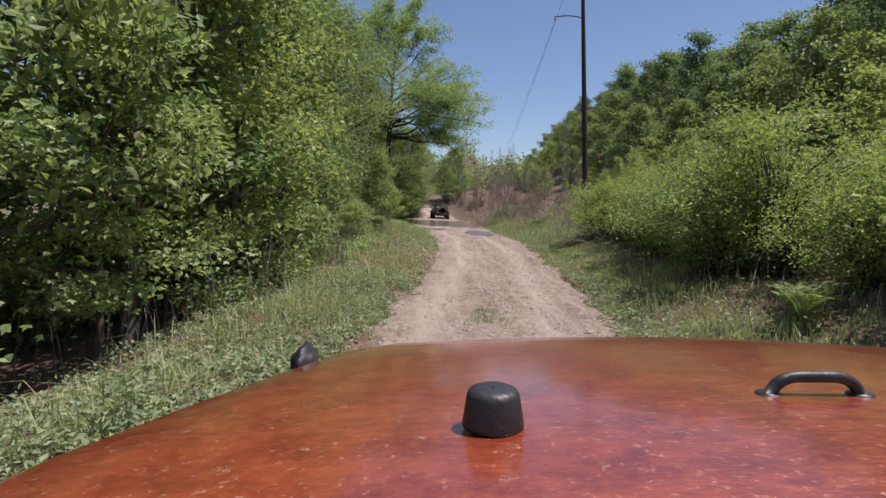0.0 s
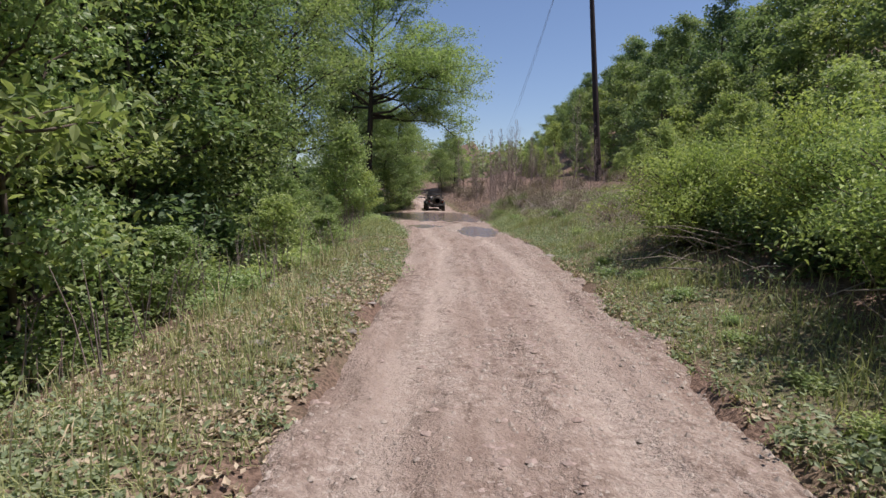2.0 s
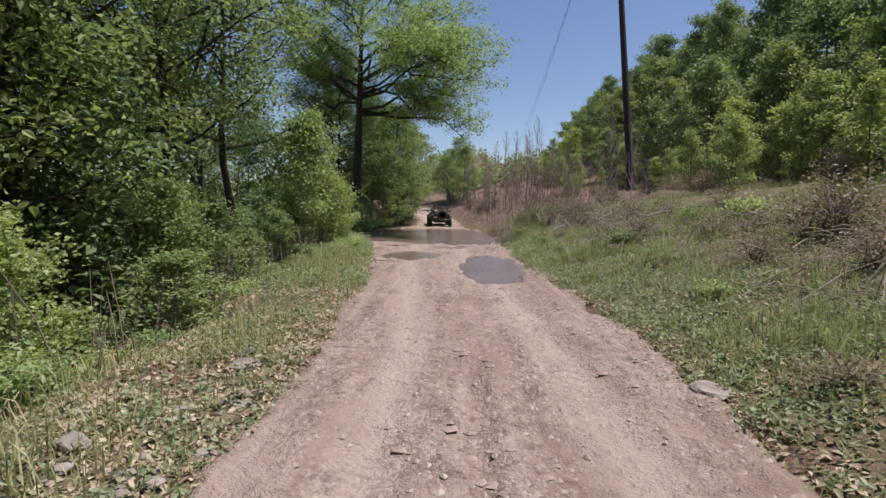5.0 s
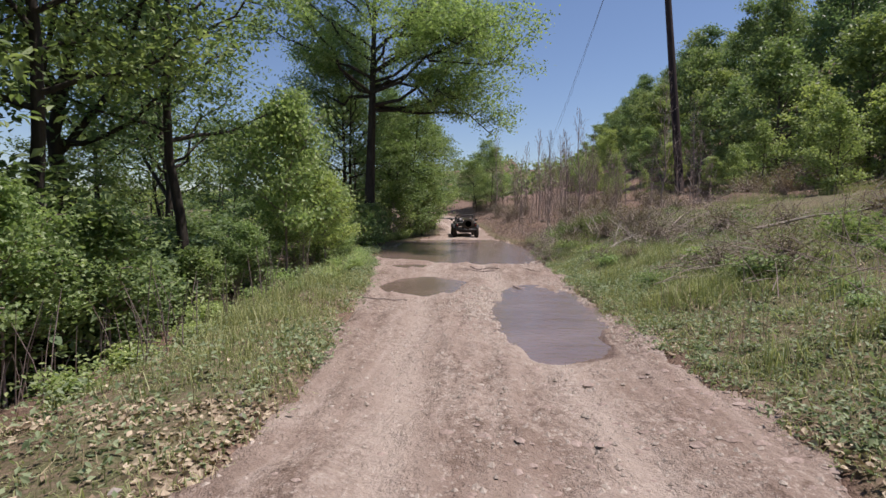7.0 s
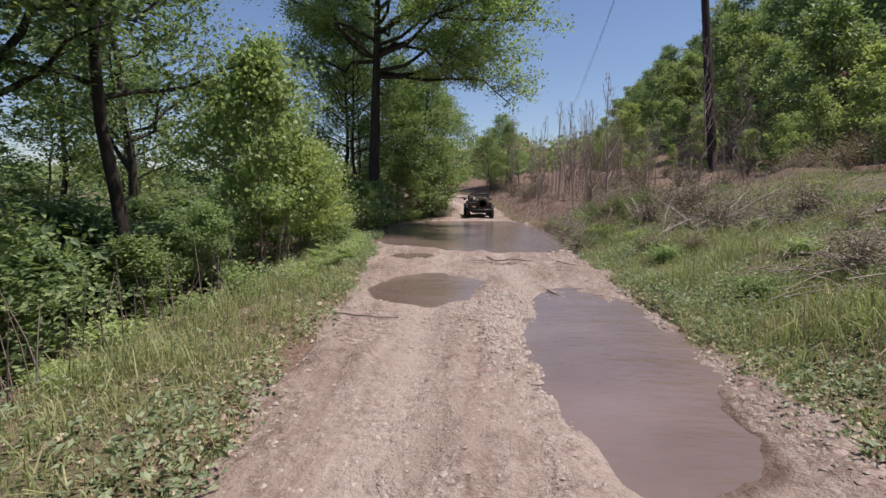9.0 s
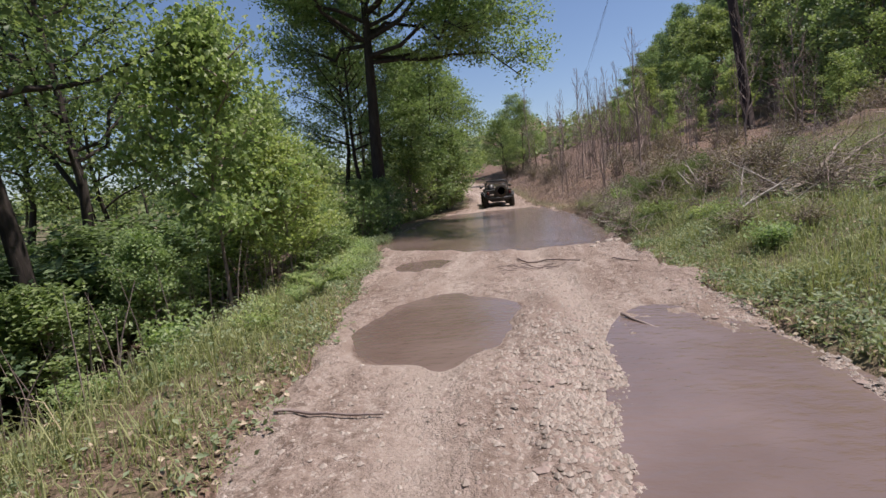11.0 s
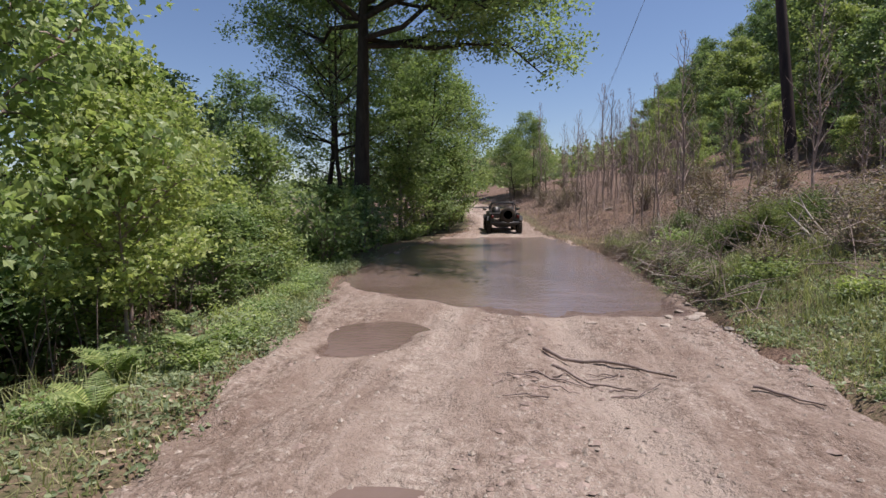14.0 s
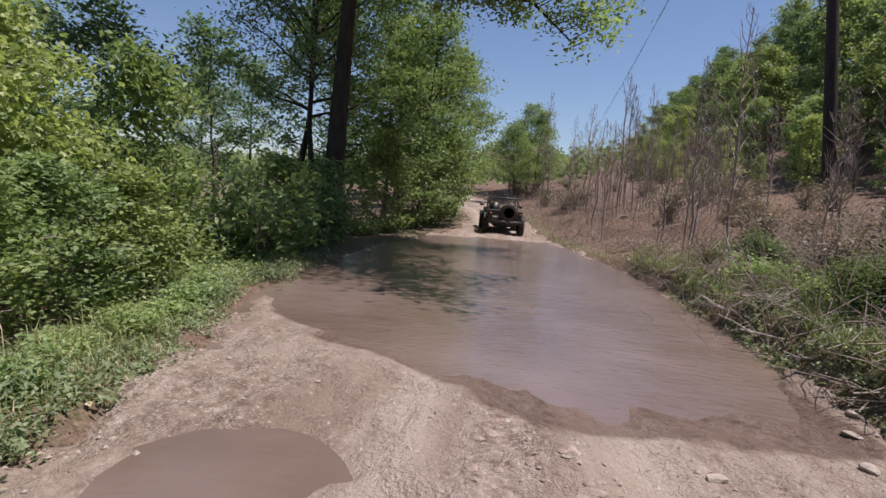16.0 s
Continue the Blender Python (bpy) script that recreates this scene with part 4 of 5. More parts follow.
for cx, cy, w, hgt, n in ((5.4, 43.9, 1.0, 0.9, 110), (7.0, 43.0, 1.2, 0.45, 170), (7.6, 40.3, 1.6, 0.45, 110), (8.0, 33.5, 1.6, 0.4, 90), (6.8, 23.5, 1.5, 0.4, 110), (4.6, 46.6, 0.8, 0.3, 60), (9.5, 25.5, 1.8, 0.5, 80), (3.5, 47.5, 0.5, 0.15, 40), (3.6, 44.0, 0.35, 0.1, 50), (3.4, 41.0, 0.3, 0.1, 40), (6.9, 37.6, 1.1, 0.6, 170), (5.2, 31.0, 0.8, 0.35, 90), (8.0, 27.0, 1.5, 0.4, 120)):
    for i in range(n):
        x, y = cx + rng.normal(0, w * 0.6), cy + rng.normal(0, w * 0.7)
        sp.append((x, y, gz(x, y) + abs(rng.normal(0, hgt * 0.5)) + 0.03))
twig_stuff("brush_heap", "heaps of pale cut branches on the grass", sp, 0.9, 0.009, DEAD, 72, 0.25)

# ---------------------------------------------------------------- grass, weeds, litter and stones


def blades(P, h, rng, lean=0.5):
    n = len(P)
    h = np.broadcast_to(h, n) * rng.uniform(0.3, 1.6, n)
    az, b = rng.uniform(0, 2 * math.pi, n), np.abs(rng.normal(0, lean, n))
    d = np.stack([np.cos(az), np.sin(az), np.zeros(n)], 1)
    s = np.stack([-np.sin(az), np.cos(az), np.zeros(n)], 1) * (0.0025 + 0.0035 * rng.random(n))[:, None]
    up = np.array([0, 0, 1.0])
    m = P + up * (h * 0.6)[:, None] + d * (b * h * 0.25)[:, None]
    t = P + up * (h * (1 - 0.25 * b))[:, None] + d * (b * h * 0.75)[:, None]
    V = np.stack([P - s, P + s, m + s * 0.8, m - s * 0.8, t], 1).reshape(-1, 3)
    F = []
    for i in range(0, 5 * n, 5):
        F += [[i, i + 1, i + 2, i + 3], [i + 3, i + 2, i + 4]]
    return V, F


def scatter(n, rng, left, right, y0, y1, patch=0.0, seed=90):
    """Places beside the road: up to `left` metres off its lower edge, `right` off its upper edge."""
    y = rng.uniform(y0, y1, n)
    go_left = rng.random(n) < left / (left + right)
    d = rng.random(n) ** 1.3
    x = np.where(go_left, edge_l(y) + 0.3 - d * (left + 0.15), edge_r(y) - 0.3 + d * (right + 0.15))
    ok = fbm(x, y, 0.5, 3, seed) + 0.9 * fbm(x, y, 2.2, 2, seed + 5) + 0.2 * rng.normal(0, 1, n) > patch
    ok &= np.maximum(edge_l(y) - x, x - edge_r(y)) + 0.55 * fbm(x, y, 1.3, 4, 21) > -0.12 + 0.12 * rng.random(n)
    ok &= (x - edge_r(y) < 1.7 + 2.0 * np.maximum(0, 1 - (y - 3.5) / 6.0) + 0.45 * rng.normal(0, 1, n)) | (y > 16.8)
    x, y = x[ok], y[ok]
    return np.stack([x, y, ground_z(x, y) - 0.01], 1)


def sward(P, low, high):
    """Grass height: short by the wheel tracks, in taller tufts further off."""
    off = np.maximum(edge_l(P[:, 1]) - P[:, 0], P[:, 0] - edge_r(P[:, 1]))
    tuft = np.clip(0.5 + 1.5 * fbm(P[:, 0], P[:, 1], 1.1, 3, 57), 0.22, 1)
    return low + (high - low) * smooth(0.0, 0.9, off) * tuft


rng = np.random.default_rng(91)
P = np.concatenate([scatter(62000, rng, 2.4, 3.2, 2, 34, -0.02), scatter(56000, rng, 2.0, 5.5, 26, 47, 0.0), scatter(16000, rng, 0.6, 2.6, 30, 46, -0.3)])
tagged(part("grass", Geo().add(*blades(P, sward(P, 0.07, 0.34), rng, 1.15)), GRASS, smoothed=False), "rough green verge grass", "grass", kind="stuff")
P = np.concatenate([scatter(38000, rng, 2.2, 2.2, 2, 30, -0.9, 101), scatter(12000, rng, 1.6, 3.0, 28, 46, -0.9, 101)])
tagged(part("short_grass", Geo().add(*blades(P, 0.06, rng, 1.4)), GRASS, smoothed=False), "short trodden grass and moss on the verge", "grass", kind="stuff")
n = 900
cy = rng.normal(7.2, 1.1, n)
cx = rng.normal(0.62, 0.13, n)
ok = fbm(cx, cy, 1.6, 3, 68) > 0.0
P = np.stack([cx[ok], cy[ok], road_top(cx[ok], cy[ok]) - 0.01], 1)
tagged(part("track_grass", Geo().add(*blades(P, 0.07, rng, 1.3)), GRASS, smoothed=False), "worn grass tufts between the wheel tracks", "grass", kind="stuff")
P = scatter(76000, rng, 0.5, 15.0, 20, 47, 0.05)
P = P[P[:, 0] > 4]
bank = rng.uniform(38.5, 52, 12000)
over = edge_r(bank) + 0.2 + np.abs(rng.normal(0, 0.5, 12000))
ok = fbm(over, bank, 1.4, 2, 67) > -0.05
P = np.concatenate([P, np.stack([over[ok], bank[ok], ground_z(over[ok], bank[ok])], 1)])
tagged(part("meadow_grass", Geo().add(*blades(P, sward(P, 0.14, 0.40), rng, 0.8)), GRASS, smoothed=False), "taller green grass on the open slope", "grass", kind="stuff")
P = np.concatenate([scatter(6000, rng, 2.6, 3.0, 4, 40, 0.2, 95), scatter(2600, rng, 2.4, 0.2, 4, 22, 0.15, 95), scatter(9000, rng, 0.3, 10.0, 46, 78, -0.05, 95)])
tagged(part("dry_grass", Geo().add(*blades(P, sward(P, 0.14, 0.5), rng, 0.8)), STRAW, smoothed=False), "dry straw-coloured grass stalks among the green", "grass", kind="stuff")
P = np.concatenate([scatter(26000, rng, 2.6, 3.0, 2, 48, -0.1, 97), scatter(8000, rng, 0.3, 3.6, 8, 36, -0.2, 97), scatter(5000, rng, 3.0, 0.8, 1, 10, -0.3, 97)])
P[:, 2] += np.abs(rng.normal(0, 0.022, len(P)))
Q = np.concatenate([scatter(7600, rng, 2.6, 2.4, 1, 48, -0.25, 96), scatter(7000, rng, 0.2, 7.0, 19, 48, -0.15, 94), scatter(2600, rng, 3.0, 0.6, 1, 11, -0.4, 96), scatter(1300, rng, 1.2, 0.2, 35, 46, -0.4, 96)])
tall = rng.uniform(0.10, 0.42, len(Q)) * np.clip(0.5 + 1.4 * fbm(Q[:, 0], Q[:, 1], 0.8, 3, 58), 0.25, 1.1)
up = rng.random((len(Q), 11))
W = np.repeat(Q, 11, 0) + rng.normal(0, 1, (len(Q) * 11, 3)) * (0.055, 0.055, 0.015)
W[:, 2] += (up * tall[:, None]).ravel()
P = np.concatenate([P, W])
tagged(part("verge_weeds", Geo().add(*leaves(P, 0.056, rng, 0.5, -0.15)), HERB, smoothed=False), "low broad-leaved weeds along the track", "weeds", kind="stuff")
P = np.concatenate([scatter(13000, rng, 3.2, 2.5, 8, 34, 0.15, 99), scatter(24000, rng, 2.6, 0.3, 9, 25, -0.35, 99), scatter(9000, rng, 0.2, 6.0, 20, 46, 0.0, 99), scatter(16000, rng, 0.4, 9.0, 44, 75, -0.3, 99), scatter(5000, rng, 0.5, 0.5, 10, 44, -0.3, 99)])
P[:, 2] += 0.02
tagged(part("dead_leaves", Geo().add(*leaves(P, 0.06, rng, 0.65, 0.0, 0.5)), DRY_LEAF, smoothed=False), "scattered dry brown leaves", "leaf litter", kind="stuff")


def stone_geo(rng, r, flat=0.6):
    bm = bmesh.new()
    bmesh.ops.create_icosphere(bm, subdivisions=2, radius=1.0)
    k = rng.normal(0, 1, (5, 3))
    V = np.array([v.co for v in bm.verts])
    F = [[v.index for v in f.verts] for f in bm.faces]
    bm.free()
    bulge = 1 + 0.16 * np.sin(V @ k.T * 1.6).sum(1) / 2
    for q in rng.normal(0, 1, (7, 3)):
        q = q / np.linalg.norm(q)
        V = V - np.maximum(0, V @ q - 0.62)[:, None] * q
    V = V * bulge[:, None] * np.array([r * rng.uniform(0.8, 1.3), r * rng.uniform(0.7, 1.1), r * flat])
    return V, F


def pebble_geo(rng, r):
    a = rng.uniform(0, 6.3)
    V = np.array([[1, 0, 0], [0.3, 0.9, 0], [-0.8, 0.6, 0], [-0.9, -0.5, 0], [0.2, -0.9, 0], [0.1, 0, 0.75], [0.0, 0.1, -0.5]]) * rng.uniform(0.7, 1.25, (7, 3)) * r
    c, s = math.cos(a), math.sin(a)
    V = V @ np.array([[c, s, 0], [-s, c, 0], [0, 0, 1]])
    F = [[i, (i + 1) % 5, 5] for i in range(5)] + [[(i + 1) % 5, i, 6] for i in range(5)]
    return V, F


def pebbles(x, y, z, r, rng):
    """Many small stones as one body of vertices and faces."""
    k = len(x)
    unit = np.array([[1, 0, 0], [0.3, 0.9, 0], [-0.8, 0.6, 0], [-0.9, -0.5, 0], [0.2, -0.9, 0], [0.1, 0, 0.75], [0.0, 0.1, -0.5]])
    V = unit[None] * rng.uniform(0.65, 1.3, (k, 7, 3)) * np.asarray(r)[:, None, None]
    a = rng.uniform(0, 6.3, k)
    c, q = np.cos(a)[:, None], np.sin(a)[:, None]
    V = np.stack([V[..., 0] * c - V[..., 1] * q, V[..., 0] * q + V[..., 1] * c, V[..., 2]], -1) + np.stack([x, y, z], 1)[:, None]
    f = np.array([[i, (i + 1) % 5, 5] for i in range(5)] + [[(i + 1) % 5, i, 6] for i in range(5)])
    return V.reshape(-1, 3), (f[None] + 7 * np.arange(k)[:, None, None]).reshape(-1, 3)


n = 5500
pick, e = rng.random(n), rng.random(n)
py = np.where(pick < 0.3, rng.normal(30.8, 1.1, n), np.where(pick < 0.45, rng.uniform(38.2, 41.5, n), rng.uniform(4, 42, n)))
across = edge_l(py) + (edge_r(py) - edge_l(py)) * np.where(e < 0.12, e / 0.12, rng.beta(0.3, 0.3, n))
px = np.where(pick < 0.3, rng.normal(1.0, 0.26, n), across)
pr = np.where(pick < 0.3, rng.uniform(0.010, 0.034, n), 0.005 + 0.02 * rng.random(n) ** 3)
ok = pools(px, py) < 0.035
px, py, pr = px[ok], py[ok], pr[ok]
pz = road_top(px, py)
geo = Geo()
for x, y, z, r in zip(px, py, pz, pr):
    V, F = pebble_geo(rng, r)
    geo.add(V + (x, y, z), F)
n = 6500
cy = rng.uniform(5, 42, n)
lane = rng.random(n)
cx = np.where(lane < 0.55, 0.5 * (edge_l(cy) + edge_r(cy)) + rng.normal(0.1, 0.38, n), np.where(lane < 0.8, edge_r(cy) - np.abs(rng.normal(0.1, 0.35, n)), edge_l(cy) + rng.uniform(0.0, 1.0, n) * (edge_r(cy) - edge_l(cy))))
ok = (fbm(cx, cy, 0.9, 3, 63) + 0.15 * rng.normal(0, 1, n) > -0.05) & (pools(cx, cy) < 0.03)
cx, cy = cx[ok], cy[ok]
cz = road_top(cx, cy)
lumps = Geo()
for x, y, z in zip(cx, cy, cz):
    r = 0.012 + 0.04 * rng.random() ** 3
    V, F = pebble_geo(rng, r)
    lumps.add(V * (1.2, 1.0, 0.6) + (x, y, z), F)
n = 42000
gy = np.where(rng.random(n) < 0.75, rng.uniform(4, 42, n), rng.normal(31.5, 2.5, n))
share = rng.random(n)
gx = np.where(share < 0.35, edge_r(gy) - np.abs(rng.normal(0, 0.45, n)), np.where(share < 0.6, 0.5 * (edge_l(gy) + edge_r(gy)) + rng.normal(0.1, 0.45, n), edge_l(gy) + rng.random(n) * (edge_r(gy) - edge_l(gy))))
ok = (fbm(gx, gy, 0.7, 3, 64) + 0.2 * rng.normal(0, 1, n) > -0.1) & (pools(gx, gy) < 0.035)
gx, gy = gx[ok], gy[ok]
geo.add(*pebbles(gx, gy, road_top(gx, gy), 0.004 + 0.026 * rng.random(len(gx)) ** 3.5, rng))
rubble = Geo()
for i in range(420):
    y = rng.normal(17.5, 2.6)
    x = edge_l(y) - abs(rng.normal(0.5, 0.7)) - 0.05
    V, F = stone_geo(rng, 0.018 + 0.06 * rng.random() ** 3, 0.5) if i % 3 == 0 else pebble_geo(rng, 0.012 + 0.03 * rng.random() ** 2)
    rubble.add(V + (x, y, gz(x, y) + 0.005), F)
tagged(part("verge_rubble", rubble, ROCK, smoothed=False), "broken sandstone rubble on the verge", "rubble", kind="stuff")
tagged(part("dirt_clods", lumps, CLOD, smoothed=False), "crumbly clods of dried mud in the wheel tracks", "clods", kind="stuff")
tagged(part("road_gravel", geo, STONE, smoothed=False), "loose pale gravel and pebbles on the dirt", "gravel", kind="stuff")

for x, y, r, flat in ((-0.75, 20.6, 0.2, 0.45), (-1.1, 18.9, 0.17, 0.6), (-1.6, 18.6, 0.22, 0.5), (3.15, 20.3, 0.26, 0.35), (3.0, 17.8, 0.2, 0.35), (-0.95, 21.0, 0.16, 0.5), (-2.4, 17.0, 0.2, 0.6), (-1.9, 16.2, 0.14, 0.6), (-2.6, 19.3, 0.24, 0.5), (4.9, 62.0, 0.45, 0.5), (5.5, 63.8, 0.35, 0.6), (2.6, 39.3, 0.12, 0.6), (2.2, 39.1, 0.09, 0.6), (8.4, 47.5, 0.4, 0.5), (7.3, 50.0, 0.35, 0.5), (1.3, 39.2, 0.08, 0.6), (2.9, 39.9, 0.13, 0.5), (2.75, 40.4, 0.09, 0.6), (3.0, 40.8, 0.1, 0.6), (2.4, 39.6, 0.1, 0.5), (1.9, 39.0, 0.07, 0.6), (3.05, 39.2, 0.11, 0.5)):
    on_road = edge_l(y) + 0.1 < x < edge_r(y) - 0.1
    z = float(road_top(np.array([x]), np.array([y]))[0]) if on_road else gz(x, y)
    ob = part("rock", Geo().add(*stone_geo(rng, r * 0.8, flat * 0.8)), STONE if on_road else ROCK, smoothed=False)
    ob.matrix_basis = pose(x, y, z + r * flat * 0.3, 0, 0, rng.uniform(0, 360))
    tagged(ob, "pale weathered sandstone rock half sunk in the verge", "rock", "rocks by the track")


def stick(p, q, r, label="dead stick lying on the dirt"):
    t = np.linspace(0, 1, 7)
    a, b = np.array(p, float), np.array(q, float)
    pts = a + (b - a) * t[:, None] + rng.normal(0, 0.015, (7, 3)) * (1, 1, 0.2)
    for i, (x, y, z) in enumerate(pts):
        on = edge_l(y) - 0.1 < x < edge_r(y) + 0.1
        pts[i, 2] = (float(road_top(np.array([x]), np.array([y]))[0]) if on else gz(x, y)) + r + 0.012 + z
    ob = part("stick", Geo().add(*tube(pts, r * (1 - 0.5 * t), 6)), DEAD if r > 0.03 else TWIG)
    return tagged(ob, label, "stick", "fallen sticks")


stick((0.55, 37.5, 0), (1.65, 36.6, 0), 0.022)
stick((0.6, 36.9, 0), (1.25, 36.2, 0), 0.014)
stick((0.35, 36.6, 0), (1.0, 36.5, 0), 0.010)
for i in range(9):
    x, y, a, ln = rng.normal(0.75, 0.3), rng.normal(36.5, 0.3), rng.uniform(0, 3.1), rng.uniform(0.2, 0.45)
    stick((x, y, 0), (x + ln * math.cos(a), y + ln * math.sin(a) * 0.6, 0), 0.008, "thin dead twig lying on the dirt")
stick((2.15, 36.3, 0), (2.55, 36.0, 0), 0.014)
stick((1.6, 32.6, 0), (2.3, 31.4, 0), 0.016)
stick((-1.2, 30.4, 0), (-0.4, 30.3, 0), 0.014)
stick((5.6, 37.8, 0.1), (8.2, 40.6, 0.25), 0.05, "long pale fallen branch on the grass bank")
stick((6.4, 38.5, 0.2), (9.0, 40.2, 0.2), 0.035, "long pale fallen branch on the grass bank")
stick((4.2, 15.2, 0.1), (3.6, 17.0, 0.0), 0.018, "bent dead branch under the thicket")
stick((7.2, 33.8, 0.25), (9.4, 33.2, 0.3), 0.04, "long pale fallen branch on the grass bank")
stick((-3.5, 46.2, 0), (-2.2, 45.8, 0), 0.02)


def leaning(p, q, r, label="pale dead branch leaning in the bank's brush", bend=0.03):
    """A dry branch with side twigs from its foot p on the ground up to its tip q."""
    t = np.linspace(0, 1, 7)
    a, b = np.array((p[0], p[1], min(p[2], gz(p[0], p[1])) - 0.02)), np.array((q[0], q[1], max(q[2] + 0.12, gz(q[0], q[1]) + 0.15)))
    ln = np.linalg.norm(b - a)
    pts = a + (b - a) * t[:, None] + np.cumsum(rng.normal(0, bend * ln / 3, (7, 3)), 0) * (np.sin(t * math.pi) ** 0.5)[:, None]
    geo = Geo().add(*tube(pts, r * (1 - 0.55 * t), 6))
    for k in (2, 3, 4, 5):
        e = pts[k] + ln * rng.uniform(0.12, 0.3) * ((b - a) / ln + rng.normal(0, 0.5, 3))
        geo.add(*tube([pts[k], (pts[k] + e) / 2 + rng.normal(0, 0.02, 3), e], [r * 0.45, r * 0.3, 0.003], 4, False))
    return tagged(part("branch", geo, BLEACHED), label, "branch", "dead branches on the bank")


for p, q, r in (((5.33, 40.55, 0.1), (5.0, 41.7, 1.3), 0.028), ((5.15, 40.6, 0.2), (4.75, 41.5, 1.0), 0.032), ((4.2, 40.3, 0.0), (4.56, 41.4, 0.34), 0.024), ((3.6, 40.0, -0.05), (4.25, 40.2, 0.12), 0.022), ((4.1, 37.45, 0.1), (5.7, 37.75, 0.78), 0.034), ((4.6, 37.0, 0.1), (5.7, 37.2, 0.5), 0.03), ((3.7, 37.1, 0), (4.2, 36.5, 0.06), 0.022), ((5.0, 38.2, 0.2), (5.5, 39.3, 1.05), 0.022), ((5.9, 37.3, 0.3), (5.3, 38.8, 1.0), 0.026), ((5.6, 39.6, 0.3), (6.6, 38.7, 1.15), 0.024), ((6.3, 39.4, 0.3), (5.6, 40.3, 0.95), 0.018), ((4.7, 41.0, 0.1), (5.5, 40.2, 0.55), 0.016), ((3.75, 43.3, -0.15), (3.2, 44.9, -0.25), 0.022), ((3.6, 42.9, -0.2), (3.0, 43.2, -0.3), 0.018), ((3.6, 42.2, -0.2), (3.0, 42.0, -0.3), 0.02), ((3.7, 46.0, -0.2), (3.55, 45.8, 0.5), 0.018), ((4.3, 46.4, 0.1), (4.0, 46.9, 1.0), 0.018)):
    leaning(p, q, r)
for p, q, r in (((4.7, 61.6, 0), (5.3, 61.1, 0), 0.13), ((5.45, 48.1, 0), (6.2, 47.7, 0), 0.10), ((6.3, 55.0, 0), (7.2, 54.2, 0), 0.09)):
    stick(p, q, r, "short weathered log lying in the leaf litter")


def fern(x, y, size, seed):
    rng = np.random.default_rng(seed)
    top = new("fern")
    for i in range(11):
        az, ln = i * 0.571 + rng.uniform(-0.2, 0.2), size * rng.uniform(0.75, 1.1)
        t = np.linspace(0, 1, 9)
        rad, z = ln * (0.12 * t + 0.42 * t ** 2), ln * (1.1 * t - 0.45 * t ** 2.4)
        pts = np.stack([np.cos(az) * rad, np.sin(az) * rad, z], 1)
        geo = Geo().add(*tube(pts, 0.006 * (1 - 0.8 * t), 3, False))
        for u in np.linspace(0.15, 0.98, 20):
            p = np.array([np.interp(u, t, pts[:, c]) for c in range(3)])
            w = ln * 0.20 * math.sin(math.pi * min(1, 0.12 + u * 0.85)) + 0.015
            sd = np.array([-math.sin(az), math.cos(az), -0.1])
            fw = np.array([math.cos(az), math.sin(az), 0.2]) * 0.022 * size / 0.8
            for k in (-1, 1):
                geo.add([p - fw * 0.5, p + fw * 0.5, p + k * sd * w + fw * 0.9, p + k * sd * w * 0.6 - fw * 0.4], [[0, 1, 2, 3]])
        part("frond", geo, LEAF_LIGHT, top, smoothed=False)
    top.matrix_basis = stand(x, y, 0, 1, 0.02)
    return tagged(top, "light green fern with arching fronds", "fern", "ferns by the track")


fern(3.65, 5.3, 0.72, 1)
fern(3.95, 5.7, 0.5, 2)
fern(-2.9, 36.6, 0.5, 3)
fern(-3.3, 36.0, 0.6, 4)
fern(-2.6, 35.0, 0.45, 5)
fern(-3.8, 37.8, 0.5, 6)
fern(-2.5, 34.0, 0.4, 7)

# ---------------------------------------------------------------- utility pole and wires
pole = new("utility_pole")
foot, lean_x, lean_y, height = Vector((18.3, 70.2, gz(18.3, 70.2) - 0.2)), -1.5, 4.3, 31.0
s = np.linspace(0, 1, 12)
part("shaft", Geo().add(*tube(np.stack([lean_x * s, lean_y * s, height * s], 1), 0.38 - 0.16 * s, 14)), POLE, pole)
for hz, x0, x1 in ((23.9, -3.9, 0.2), (27.5, -2.6, 2.4)):
    cx, cy = lean_x * hz / height, lean_y * hz / height
    t = np.linspace(0, 1, 9)
    arm = part("crossarm", Geo().add(*tube(np.stack([cx + x0 + (x1 - x0) * t, cy + 0 * t - 0.15, hz + 0.25 * np.sin(math.pi * t)], 1), np.full(9, 0.075), 8)), POLE, pole)
    for ex in ((x0 + 0.12, x1 - 0.12) if x1 > 1 else (x0 + 0.12,)):
        part("insulator", Geo().add(*revolve([(0.03, -0.55), (0.10, -0.5), (0.05, -0.42), (0.10, -0.36), (0.05, -0.28), (0.10, -0.2), (0.03, -0.1)], 10, at=(cx + ex, cy - 0.15, hz))), IRON, arm, "grey stacked insulator")
pole.matrix_basis = Matrix.Translation(foot)
tagged(pole, "tall dark weathered utility pole leaning on the bank", "utility pole")


def wire(p, q, sag):
    t = np.linspace(0, 1, 40)
    pts = np.array(p) + (np.array(q) - np.array(p)) * t[:, None]
    pts[:, 2] -= sag * 4 * t * (1 - t)
    return tagged(part("power_line", Geo().add(*tube(pts, np.full(40, 0.022), 5)), IRON), "thin sagging power line", "cable", "power lines")


for hz, ex, far in ((23.9, -3.78, (27, 330, 26)), (27.5, -2.48, (30, 330, 28))):
    wire((foot.x + lean_x * hz / height + ex, foot.y + lean_y * hz / height - 0.15, foot.z + hz - 0.5), far, 6.0)

# ---------------------------------------------------------------- vehicles


